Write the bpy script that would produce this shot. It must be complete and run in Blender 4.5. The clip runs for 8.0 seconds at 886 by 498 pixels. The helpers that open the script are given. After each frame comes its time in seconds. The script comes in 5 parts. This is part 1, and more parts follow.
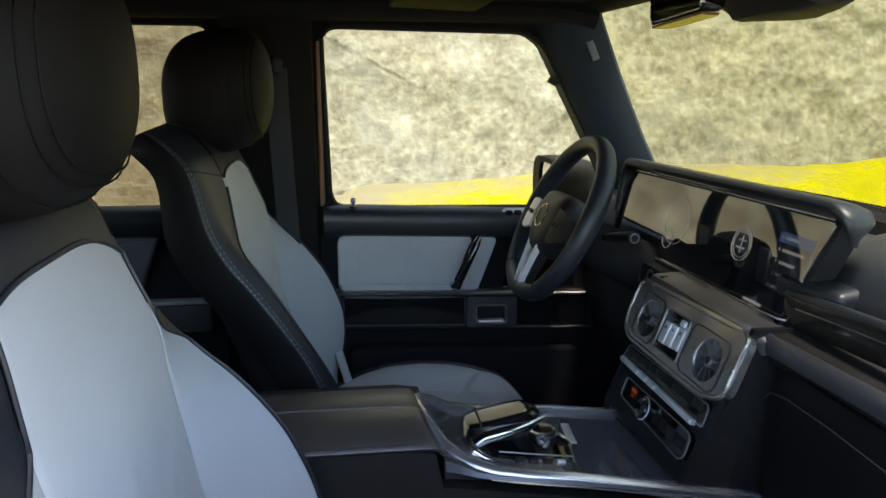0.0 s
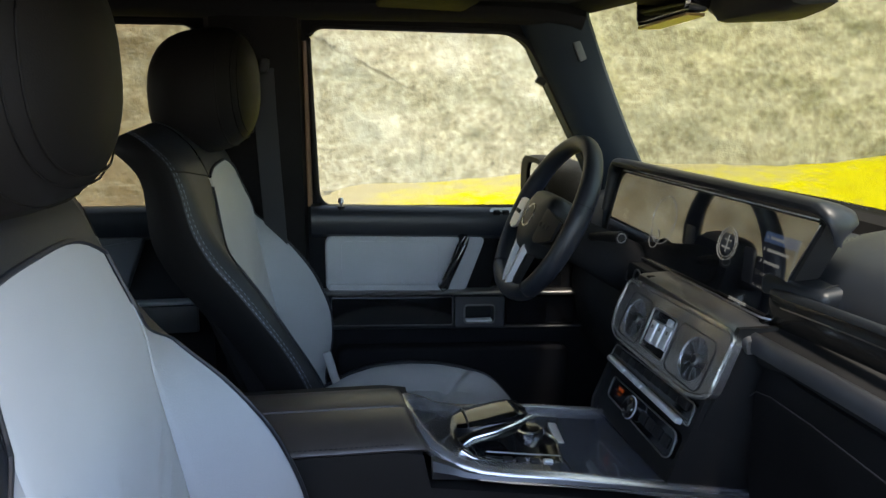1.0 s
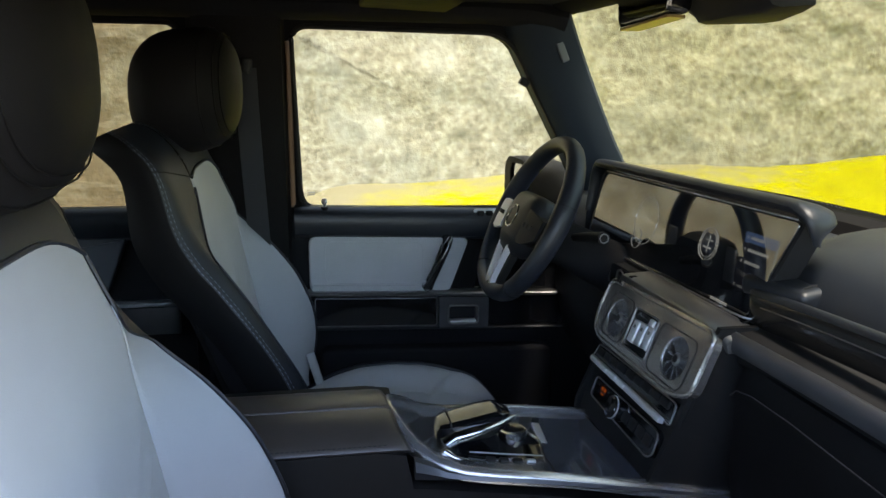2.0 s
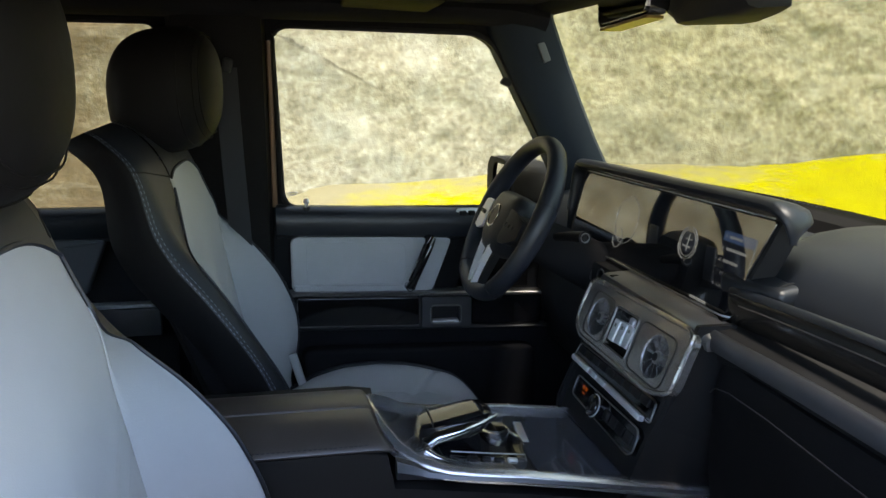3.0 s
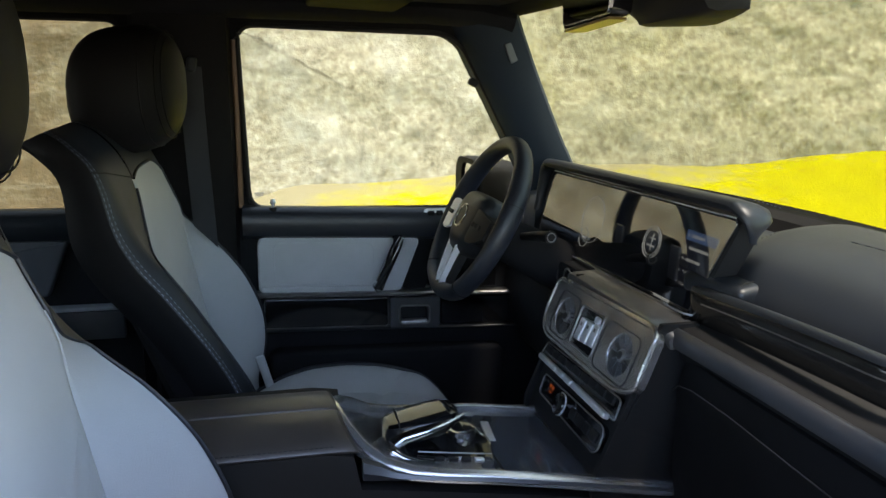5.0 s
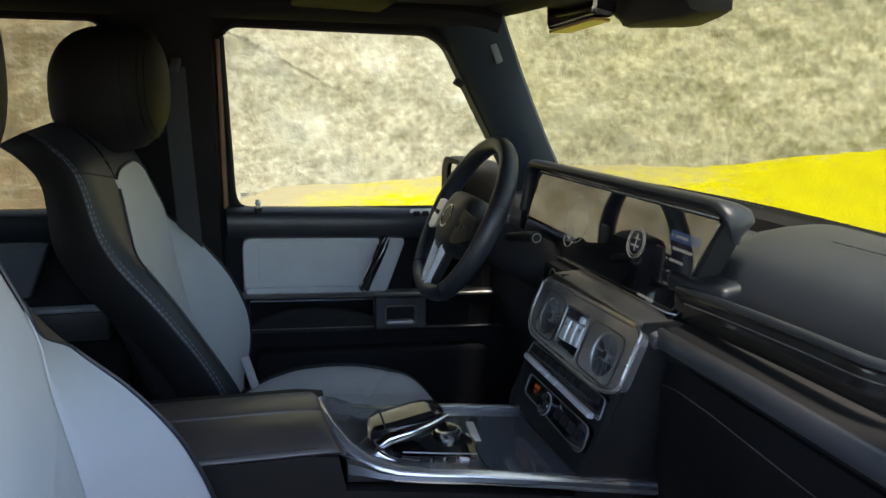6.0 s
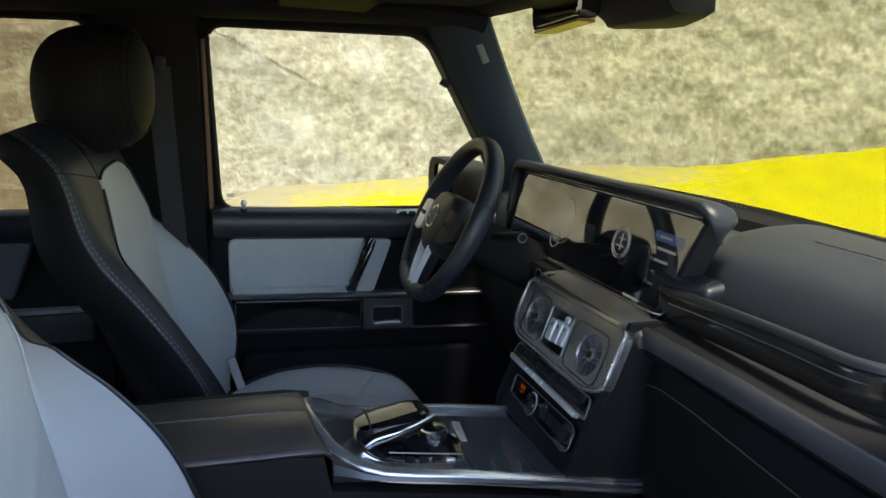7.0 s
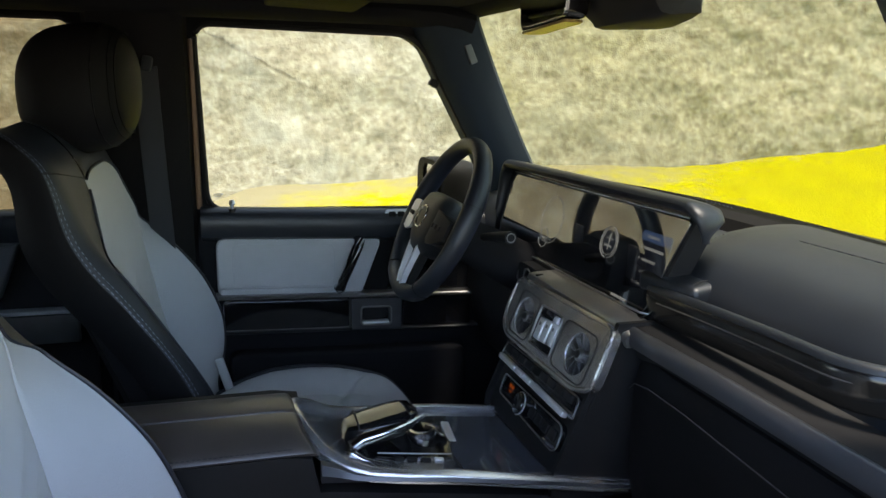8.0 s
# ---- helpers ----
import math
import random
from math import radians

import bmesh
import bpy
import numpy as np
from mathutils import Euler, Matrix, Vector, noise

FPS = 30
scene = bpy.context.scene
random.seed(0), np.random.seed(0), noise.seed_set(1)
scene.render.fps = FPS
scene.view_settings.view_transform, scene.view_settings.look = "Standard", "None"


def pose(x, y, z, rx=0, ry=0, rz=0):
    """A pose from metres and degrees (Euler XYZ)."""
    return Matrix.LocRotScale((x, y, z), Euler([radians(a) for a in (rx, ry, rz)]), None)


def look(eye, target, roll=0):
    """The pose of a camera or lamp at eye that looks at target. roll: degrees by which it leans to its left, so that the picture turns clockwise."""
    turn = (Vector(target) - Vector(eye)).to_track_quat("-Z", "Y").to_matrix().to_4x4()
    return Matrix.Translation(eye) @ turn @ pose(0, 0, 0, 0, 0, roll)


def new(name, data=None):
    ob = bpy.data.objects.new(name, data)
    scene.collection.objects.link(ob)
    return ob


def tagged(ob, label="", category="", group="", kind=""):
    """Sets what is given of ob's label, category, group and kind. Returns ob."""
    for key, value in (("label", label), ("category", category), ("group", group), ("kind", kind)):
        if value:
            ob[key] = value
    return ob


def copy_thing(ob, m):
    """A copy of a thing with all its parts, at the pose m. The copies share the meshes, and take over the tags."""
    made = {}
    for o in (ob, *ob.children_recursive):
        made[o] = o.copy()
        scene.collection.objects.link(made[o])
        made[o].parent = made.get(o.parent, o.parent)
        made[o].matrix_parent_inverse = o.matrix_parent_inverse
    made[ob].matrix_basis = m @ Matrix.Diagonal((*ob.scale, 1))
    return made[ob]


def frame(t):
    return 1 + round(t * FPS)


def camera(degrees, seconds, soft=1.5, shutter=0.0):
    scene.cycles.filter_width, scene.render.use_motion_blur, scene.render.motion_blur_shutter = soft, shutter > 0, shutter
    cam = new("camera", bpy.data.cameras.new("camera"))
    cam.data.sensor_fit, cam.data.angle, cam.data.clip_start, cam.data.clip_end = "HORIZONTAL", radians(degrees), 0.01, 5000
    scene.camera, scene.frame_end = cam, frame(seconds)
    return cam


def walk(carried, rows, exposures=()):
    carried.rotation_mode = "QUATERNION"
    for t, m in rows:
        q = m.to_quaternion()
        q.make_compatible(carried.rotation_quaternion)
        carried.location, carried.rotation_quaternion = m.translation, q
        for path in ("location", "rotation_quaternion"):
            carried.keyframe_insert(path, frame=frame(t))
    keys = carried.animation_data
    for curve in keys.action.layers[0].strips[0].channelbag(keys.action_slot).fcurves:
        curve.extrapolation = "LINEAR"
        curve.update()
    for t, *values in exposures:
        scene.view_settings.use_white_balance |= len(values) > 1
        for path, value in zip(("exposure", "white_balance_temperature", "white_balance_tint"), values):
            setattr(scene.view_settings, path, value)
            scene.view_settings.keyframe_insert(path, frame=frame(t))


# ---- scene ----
cam = camera(61.1, 8.0)
PATH = [
    (0, (0.012, -1.096, 1.599), (0.288, 0.84, 1.181), 0.2),
    (0.5, (0.012, -1.097, 1.599), (0.302, 0.838, 1.181), 0.3),
    (1, (0.015, -1.096, 1.599), (0.32, 0.836, 1.181), 0.3),
    (1.5, (0.017, -1.096, 1.599), (0.34, 0.833, 1.182), 0.4),
    (3, (0.025, -1.099, 1.599), (0.407, 0.82, 1.183), 0.5),
    (3.5, (0.027, -1.099, 1.599), (0.428, 0.816, 1.183), 0.6),
    (4, (0.028, -1.099, 1.599), (0.45, 0.811, 1.184), 0.7),
    (4.5, (0.031, -1.1, 1.6), (0.47, 0.807, 1.184), 0.7),
    (6, (0.038, -1.102, 1.599), (0.525, 0.793, 1.186), 0.8),
    (6.5, (0.04, -1.102, 1.599), (0.542, 0.789, 1.186), 0.9),
    (7, (0.042, -1.104, 1.6), (0.559, 0.784, 1.187), 0.9),
    (7.5, (0.044, -1.104, 1.599), (0.574, 0.78, 1.187), 0.9),
    (8, (0.044, -1.105, 1.6), (0.587, 0.775, 1.188), 1.0),
]
walk(cam, [(t, look(eye, target, roll)) for t, eye, target, roll in PATH], exposures=((0, 2.8, 6800, 12), (8, 2.8, 6800, 12)))

# ---- daylight ----
world = bpy.data.worlds.new("daylight")
scene.world = world
world.use_nodes = True
wn = world.node_tree.nodes
sky = wn.new("ShaderNodeTexSky")
sky.sky_type = "NISHITA"
sky.sun_disc = False
SUN_EL, SUN_AZ = 76.0, 170.0
sky.sun_elevation = radians(SUN_EL)
sky.sun_rotation = radians(SUN_AZ)
world.node_tree.links.new(sky.outputs[0], wn["Background"].inputs[0])
wn["Background"].inputs[1].default_value = 0.15
sun_data = bpy.data.lights.new("sun", "SUN")
sun_data.energy, sun_data.angle, sun_data.color = 1.7, radians(16), (1.0, 0.95, 0.86)
sun = new("sun", sun_data)
az, el = radians(SUN_AZ), radians(SUN_EL)
toward = Vector((math.sin(az) * math.cos(el), math.cos(az) * math.cos(el), math.sin(el)))
sun.matrix_world = look(toward * 40, (0, 0, 0))


# ---- materials ----
def mat(name, base, rough=0.5, metal=0.0, vary=0.15, scale=6.0, grain=200.0, bump=0.1, coat=0.0, dist=0.001, spec=0.5, kind="noise", dirt=0.0):
    m = bpy.data.materials.new(name)
    m.use_nodes = True
    nt = m.node_tree
    n, link = nt.nodes, nt.links.new
    b = n["Principled BSDF"]
    co = n.new("ShaderNodeTexCoord")
    big = n.new("ShaderNodeTexNoise")
    big.inputs["Scale"].default_value, big.inputs["Detail"].default_value = scale, 5
    link(co.outputs["Object"], big.inputs["Vector"])
    ramp = n.new("ShaderNodeMapRange")
    ramp.inputs["From Min"].default_value, ramp.inputs["From Max"].default_value = 0.3, 0.7
    ramp.inputs["To Min"].default_value, ramp.inputs["To Max"].default_value = 1 - vary, 1 + vary
    link(big.outputs["Fac"], ramp.inputs["Value"])
    mul = n.new("ShaderNodeVectorMath")
    mul.operation = "SCALE"
    mul.inputs[0].default_value = base
    link(ramp.outputs[0], mul.inputs["Scale"])
    link(mul.outputs[0], b.inputs["Base Color"])
    rr = n.new("ShaderNodeMapRange")
    rr.inputs["From Min"].default_value, rr.inputs["From Max"].default_value = 0.3, 0.7
    rr.inputs["To Min"].default_value, rr.inputs["To Max"].default_value = rough * (1 - vary * 0.6), min(1, rough * (1 + vary * 0.6))
    link(big.outputs["Fac"], rr.inputs["Value"])
    link(rr.outputs[0], b.inputs["Roughness"])
    b.inputs["Metallic"].default_value = metal
    b.inputs["Specular IOR Level"].default_value = spec
    b.inputs["Coat Weight"].default_value = coat
    b.inputs["Coat Roughness"].default_value = 0.04
    if bump > 0:
        if kind == "cells":
            tex = n.new("ShaderNodeTexVoronoi")
            tex.feature = "DISTANCE_TO_EDGE"
            out = tex.outputs["Distance"]
        elif kind == "weave":
            tex = n.new("ShaderNodeTexChecker")
            out = tex.outputs["Fac"]
        else:
            tex = n.new("ShaderNodeTexNoise")
            tex.inputs["Detail"].default_value = 3
            out = tex.outputs["Fac"]
        tex.inputs["Scale"].default_value = grain
        link(co.outputs["Object"], tex.inputs["Vector"])
        bp = n.new("ShaderNodeBump")
        bp.inputs["Strength"].default_value, bp.inputs["Distance"].default_value = bump, dist
        link(out, bp.inputs["Height"])
        link(bp.outputs[0], b.inputs["Normal"])
    return m


def glow(name, colour, strength):
    """A lit mark behind the screen's glossy glass."""
    m = bpy.data.materials.new(name)
    m.use_nodes = True
    b = m.node_tree.nodes["Principled BSDF"]
    b.inputs["Base Color"].default_value = (0.006, 0.006, 0.007, 1)
    b.inputs["Emission Color"].default_value = (*colour, 1)
    b.inputs["Emission Strength"].default_value = strength
    b.inputs["Roughness"].default_value = 0.05
    b.inputs["Coat Weight"].default_value = 1.0
    b.inputs["Coat IOR"].default_value = 2.1
    return m


def clear_glass(name, gloss, tint=(0.93, 0.96, 0.94, 1)):
    m = bpy.data.materials.new(name)
    m.use_nodes = True
    nt = m.node_tree
    nt.nodes.remove(nt.nodes["Principled BSDF"])
    tr, gl, mx = (nt.nodes.new(k) for k in ("ShaderNodeBsdfTransparent", "ShaderNodeBsdfGlossy", "ShaderNodeMixShader"))
    gl.inputs["Roughness"].default_value = 0.02
    tr.inputs[0].default_value = tint
    mx.inputs[0].default_value = gloss
    nt.links.new(tr.outputs[0], mx.inputs[1])
    nt.links.new(gl.outputs[0], mx.inputs[2])
    nt.links.new(mx.outputs[0], nt.nodes["Material Output"].inputs[0])
    return m


GREY = mat("pale grey leather", (0.445, 0.452, 0.455), 0.55, vary=0.06, scale=7, grain=420, bump=0.25, kind="cells", dist=0.0006)
# the pale grey leather again, darkened to stand for shade at the rear door
SHADED_GREY = mat("shaded grey leather", (0.10, 0.105, 0.11), 0.55, vary=0.08, scale=7, grain=420, bump=0.25, kind="cells", dist=0.0006)
WING = mat("perforated pale grey leather", (0.40, 0.41, 0.42), 0.6, vary=0.05, scale=7, grain=330, bump=0.55, kind="weave", dist=0.0006)
BLACK = mat("black leather", (0.0108, 0.0128, 0.018), 0.45, vary=0.2, scale=8, grain=420, bump=0.3, kind="cells", dist=0.0007)
HEAD = mat("soft black leather", (0.0075, 0.0070, 0.0070), 0.62, spec=0.10, vary=0.2, scale=8, grain=420, bump=0.25, kind="cells", dist=0.0006)
ARM = mat("smooth black leather", (0.066, 0.054, 0.047), 0.36, spec=0.6, vary=0.2, scale=8, grain=420, bump=0.2, kind="cells", dist=0.0005)
FRAME = mat("brown painted door edge", (0.16, 0.09, 0.045), 0.45, vary=0.2, scale=12, bump=0.0)
DASH = mat("dark blue grey leather", (0.0085, 0.0108, 0.0145), 0.42, spec=0.5, vary=0.15, scale=6, grain=500, bump=0.3, kind="cells", dist=0.0006)
PLASTIC = mat("black plastic", (0.015, 0.0145, 0.0142), 0.62, spec=0.22, vary=0.2, scale=10, grain=600, bump=0.2)
GLOSS = mat("piano black lacquer", (0.008, 0.008, 0.009), 0.06, vary=0.1, scale=5, bump=0.0, coat=0.6)
BAR = mat("dark brown black lacquer", (0.012, 0.0105, 0.009), 0.2, vary=0.15, scale=6, bump=0.0, coat=0.25)
LACQUER = mat("dark grey satin lacquer", (0.42, 0.43, 0.46), 0.22, 0.85, vary=0.15, scale=9, bump=0.0, coat=1.0)
PANEL = mat("satin gunmetal panel", (0.50, 0.46, 0.42), 0.26, 0.85, vary=0.10, scale=14, grain=300, bump=0.04, coat=0.3)
SMOKE = mat("dark grey metal trim", (0.26, 0.25, 0.24), 0.30, 0.80, vary=0.12, scale=14, grain=300, bump=0.05)
POLISH = mat("polished aluminium", (0.66, 0.67, 0.69), 0.17, 1.0, vary=0.06, scale=14, grain=300, bump=0.02)
SILVER = mat("satin aluminium", (0.78, 0.78, 0.79), 0.33, 0.6, vary=0.08, scale=14, grain=300, bump=0.05)
CHROME = mat("polished chrome", (0.72, 0.72, 0.72), 0.08, 1.0, vary=0.05, scale=10, bump=0.0)
WEAVE = mat("woven dark composite", (0.075, 0.085, 0.105), 0.16, 0.2, vary=0.1, scale=9, grain=520, bump=0.10, kind="weave", coat=1.0, dist=0.0003)
CLOTH = mat("black headliner cloth", (0.013, 0.013, 0.014), 0.95, spec=0.1, vary=0.2, scale=5, grain=900, bump=0.3)
ROOF_CLOTH = mat("grey green roof cloth", (0.008, 0.009, 0.005), 0.9, spec=0.1, vary=0.15, scale=9, grain=900, bump=0.2)
PILLAR = mat("dark blue grey pillar trim", (0.015, 0.022, 0.029), 0.7, spec=0.25, vary=0.1, scale=5, grain=700, bump=0.2)
HUB = mat("grey black soft plastic", (0.013, 0.014, 0.0155), 0.5, vary=0.1, scale=8, grain=600, bump=0.15)
BELT = mat("dark grey belt webbing", (0.016, 0.018, 0.021), 0.7, vary=0.1, scale=10, grain=900, bump=0.4, kind="weave")
THREAD = mat("pale grey thread", (0.17, 0.19, 0.235), 0.7, vary=0.15, scale=60, bump=0.0)
DIM_THREAD = mat("dark grey thread", (0.024, 0.024, 0.026), 0.7, vary=0.15, scale=60, bump=0.0)
PALE = mat("pale satin metal", (0.85, 0.85, 0.84), 0.35, 0.25, vary=0.05, scale=18, bump=0.0)
RIM = mat("brushed aluminium rim", (0.60, 0.595, 0.60), 0.27, 0.85, vary=0.03, scale=18, grain=300, bump=0.0)
BRONZE = mat("tinted bronze plastic", (0.32, 0.22, 0.09), 0.3, 0.3, vary=0.15, scale=12, bump=0.0)
CARPET = mat("black carpet", (0.018, 0.018, 0.019), 1.0, vary=0.3, scale=20, grain=700, bump=0.5)
MIRROR = mat("mirror glass", (0.9, 0.9, 0.9), 0.02, 1.0, vary=0.0, bump=0.0)
SCREEN = mat("black screen glass", (0.006, 0.006, 0.007), 0.05, vary=0.0, bump=0.0, coat=1.0, spec=1.0)
SCREEN.node_tree.nodes["Principled BSDF"].inputs["Coat IOR"].default_value = 2.1
TAB = mat("grey plastic tab", (0.10, 0.11, 0.115), 0.5, vary=0.1, scale=20, bump=0.0)
DIM_METAL = mat("dark satin grey", (0.10, 0.10, 0.105), 0.33, 0.6, vary=0.1, scale=14, bump=0.0)
GREY_SEAM = mat("grey seam thread", (0.42, 0.43, 0.44), 0.7, vary=0.1, scale=60, bump=0.0)
GLASS = clear_glass("clear car glass", 0.03, (0.78, 0.78, 0.715, 1))
REAR_GLASS = clear_glass("tinted rear glass", 0.03, (0.62, 0.60, 0.51, 1))
SCREEN_GLASS = clear_glass("tinted windscreen glass", 0.03, (0.67, 0.67, 0.565, 1))
LIT_GREY = glow("lit grey marks", (0.35, 0.36, 0.34), 0.075)
LIT_BLUE = glow("lit blue menu", (0.04, 0.07, 0.14), 0.12)
LIT_PANEL = glow("lit grey field", (0.03, 0.035, 0.045), 0.05)
LIT_ORANGE = glow("lit orange figures", (1.0, 0.18, 0.02), 0.035)
LIT_DARK = glow("lit dark menu", (0.012, 0.014, 0.02), 0.05)


# ---- helpers for meshes ----
def mesh_of(name, verts, faces, material, smooth=True):
    me = bpy.data.meshes.new(name)
    me.from_pydata([tuple(v) for v in verts], [], faces)
    bm = bmesh.new()
    bm.from_mesh(me)
    bmesh.ops.remove_doubles(bm, verts=bm.verts, dist=1e-6)
    bmesh.ops.recalc_face_normals(bm, faces=bm.faces)
    bm.to_mesh(me)
    bm.free()
    me.materials.append(material)
    if smooth:
        me.shade_smooth()
        me.set_sharp_from_angle(angle=radians(40))
    return me


def part(name, me, parent=None, label="", at=None):
    ob = new(name, me)
    if parent is not None:
        ob.parent = parent
    if at is not None:
        ob.matrix_basis = at
    return tagged(ob, label) if label else ob


def thing(name, label, category, group="", kind="", at=(0, 0, 0)):
    ob = new(name)
    ob.location = at
    ob.empty_display_size = 0.05
    return tagged(ob, label, category, group, kind)


def loft(name, rings, material, closed=True, caps=True):
    """A skin over rings of equally many points."""
    n = len(rings[0])
    verts = [p for r in rings for p in r]
    faces = []
    for i in range(len(rings) - 1):
        for k in range(n if closed else n - 1):
            a, b = i * n + k, i * n + (k + 1) % n
            faces.append((a, b, b + n, a + n))
    if caps and closed:
        faces += [tuple(range(n)), tuple(range((len(rings) - 1) * n, len(rings) * n))]
    return mesh_of(name, verts, faces, material)


def tube(name, path, radius, material, sides=8, loop=False):
    """A round rod along a path; radius may be a pair (wide, high) or a function of the share of the way."""
    path = [Vector(p) for p in path]
    rings = []
    n = len(path)
    for i, p in enumerate(path):
        a = path[(i - 1) % n] if loop or i else p
        b = path[(i + 1) % n] if loop or i < n - 1 else p
        t = (b - a).normalized()
        up = Vector((0, 0, 1)) if abs(t.z) < 0.95 else Vector((1, 0, 0))
        side = t.cross(up).normalized()
        up = side.cross(t)
        r = radius(i / (n - 1)) if callable(radius) else radius
        w, h = r if isinstance(r, tuple) else (r, r)
        rings.append([p + side * math.cos(q) * w + up * math.sin(q) * h for q in (2 * math.pi * k / sides for k in range(sides))])
    if loop:
        rings.append(rings[0])
    return loft(name, rings, material, caps=not loop)


def sweep(name, path, shape, material, loop=False, up=(0, 0, 1)):
    """Sweeps a flat shape [(side, up)] along a path; caps its ends."""
    path = [Vector(p) for p in path]
    n = len(path)
    rings = []
    for i, p in enumerate(path):
        a = path[(i - 1) % n] if loop or i else p
        b = path[(i + 1) % n] if loop or i < n - 1 else p
        t = (b - a).normalized()
        side = t.cross(Vector(up)).normalized()
        u = side.cross(t)
        rings.append([p + side * x + u * y for x, y in shape])
    if loop:
        rings.append(rings[0])
    return loft(name, rings, material, caps=not loop)


def glide(points, n=6):
    """A soft curve through points, n steps between each two."""
    p = [Vector(q) for q in points]
    out = []
    for i in range(len(p) - 1):
        a, b, c, d = p[max(0, i - 1)], p[i], p[i + 1], p[min(len(p) - 1, i + 2)]
        for k in range(n):
            t = k / n
            out.append((b * 2 + (c - a) * t + (a * 2 - b * 5 + c * 4 - d) * t * t + (b * 3 - a - c * 3 + d) * t ** 3) * 0.5)
    return out + [p[-1]]


def rbox(name, size, material, bevel=0.004, at=(0, 0, 0), turn=(0, 0, 0), segments=3):
    bm = bmesh.new()
    bmesh.ops.create_cube(bm, size=1)
    bmesh.ops.scale(bm, vec=size, verts=bm.verts)
    if bevel:
        bmesh.ops.bevel(bm, geom=list(bm.edges), offset=min(bevel, min(size) * 0.45), segments=segments, profile=0.5, affect="EDGES")
    bmesh.ops.transform(bm, matrix=pose(*at, *turn), verts=bm.verts)
    me = bpy.data.meshes.new(name)
    bm.to_mesh(me)
    bm.free()
    me.materials.append(material)
    me.shade_smooth()
    me.set_sharp_from_angle(angle=radians(40))
    return me


def rounded(corners, radii, steps=6):
    """A flat outline with rounded corners."""
    out = []
    n = len(corners)
    for i, c in enumerate(corners):
        c = Vector(c)
        a, b = Vector(corners[i - 1]), Vector(corners[(i + 1) % n])
        r = radii[i] if isinstance(radii, (list, tuple)) else radii
        da, db = (a - c), (b - c)
        ra, rb = min(r, da.length * 0.48), min(r, db.length * 0.48)
        p, q = c + da.normalized() * ra, c + db.normalized() * rb
        for k in range(steps + 1):
            t = k / steps
            out.append(p * (1 - t) ** 2 + c * 2 * t * (1 - t) + q * t * t)
    return out


def plate(name, outline, place, thick, material, holes=(), bevel=0.0):
    """A slab from a flat outline with holes; place(u, v, w) gives the point, w going from 0 to thick."""
    bm = bmesh.new()
    edges = []
    for loop in (outline, *holes):
        vs = [bm.verts.new((p[0], p[1], 0)) for p in loop]
        edges += [bm.edges.new((vs[i], vs[(i + 1) % len(vs)])) for i in range(len(vs))]
    bmesh.ops.triangle_fill(bm, edges=edges, use_beauty=True)
    bmesh.ops.dissolve_limit(bm, angle_limit=0.01, verts=bm.verts, edges=bm.edges) if not holes else None
    faces = list(bm.faces)
    got = bmesh.ops.extrude_face_region(bm, geom=faces)
    up = [v for v in got["geom"] if isinstance(v, bmesh.types.BMVert)]
    for v in up:
        v.co.z = thick
    bmesh.ops.recalc_face_normals(bm, faces=bm.faces)
    if bevel:
        rim = [e for e in bm.edges if abs(e.verts[0].co.z - thick) < 1e-6 and abs(e.verts[1].co.z - thick) < 1e-6 and len(e.link_faces) == 2 and e.calc_face_angle(0) > 0.8]
        bmesh.ops.bevel(bm, geom=rim, offset=bevel, segments=3, profile=0.5, affect="EDGES")
    for v in bm.verts:
        v.co = Vector(place(*v.co))
    bmesh.ops.recalc_face_normals(bm, faces=bm.faces)
    me = bpy.data.meshes.new(name)
    bm.to_mesh(me)
    bm.free()
    me.materials.append(material)
    me.shade_smooth()
    me.set_sharp_from_angle(angle=radians(35))
    for q in me.polygons:
        if len(q.vertices) > 8:
            q.use_smooth = False
    return me


def stitches(name, path, material=None, length=0.0055, gap=0.0035, wide=0.0011, lift=0.0):
    """Rows of short thread dashes along a path."""
    verts, faces = [], []
    path = [Vector(p) for p in path]
    cum = [0]
    for a, b in zip(path, path[1:]):
        cum.append(cum[-1] + (b - a).length)

    def at(d):
        for i in range(len(path) - 1):
            if d <= cum[i + 1]:
                return path[i].lerp(path[i + 1], (d - cum[i]) / max(1e-9, cum[i + 1] - cum[i]))
        return path[-1]

    d = 0
    while d + length < cum[-1]:
        a, b = at(d), at(d + length)
        t = (b - a).normalized()
        s = t.cross(Vector((0.3, 0.5, 0.81))).normalized() * wide
        u = t.cross(s).normalized() * wide
        base = len(verts)
        for p, k in ((a, 0.4), (a.lerp(b, 0.5), 1.0), (b, 0.4)):
            verts += [p + s * k, p + u * k, p - s * k, p - u * k]
        for r in (0, 4):
            for k in range(4):
                faces.append((base + r + k, base + r + (k + 1) % 4, base + r + 4 + (k + 1) % 4, base + r + 4 + k))
        faces += [(base, base + 1, base + 2, base + 3), (base + 8, base + 9, base + 10, base + 11)]
        d += length + gap
    return mesh_of(name, verts, faces, material or THREAD, smooth=False)


def smooth01(a, b, x):
    t = min(1, max(0, (x - a) / (b - a)))
    return t * t * (3 - 2 * t)


# ---- ground, bank and rock face ----
def bank_height(x, y):
    rise = smooth01(1.6, 6.0, y) * (0.05 + 0.57 * smooth01(-1.4, 0.5, x) + 0.20 * smooth01(1.2, 3.7, x) + 0.16 * max(0, x - 5.25))
    return 0.02 + rise + noise.fractal((x * 0.8, y * 0.8, 1.0), 1.0, 2.0, 5) * 0.045 * smooth01(1.4, 2.2, y)


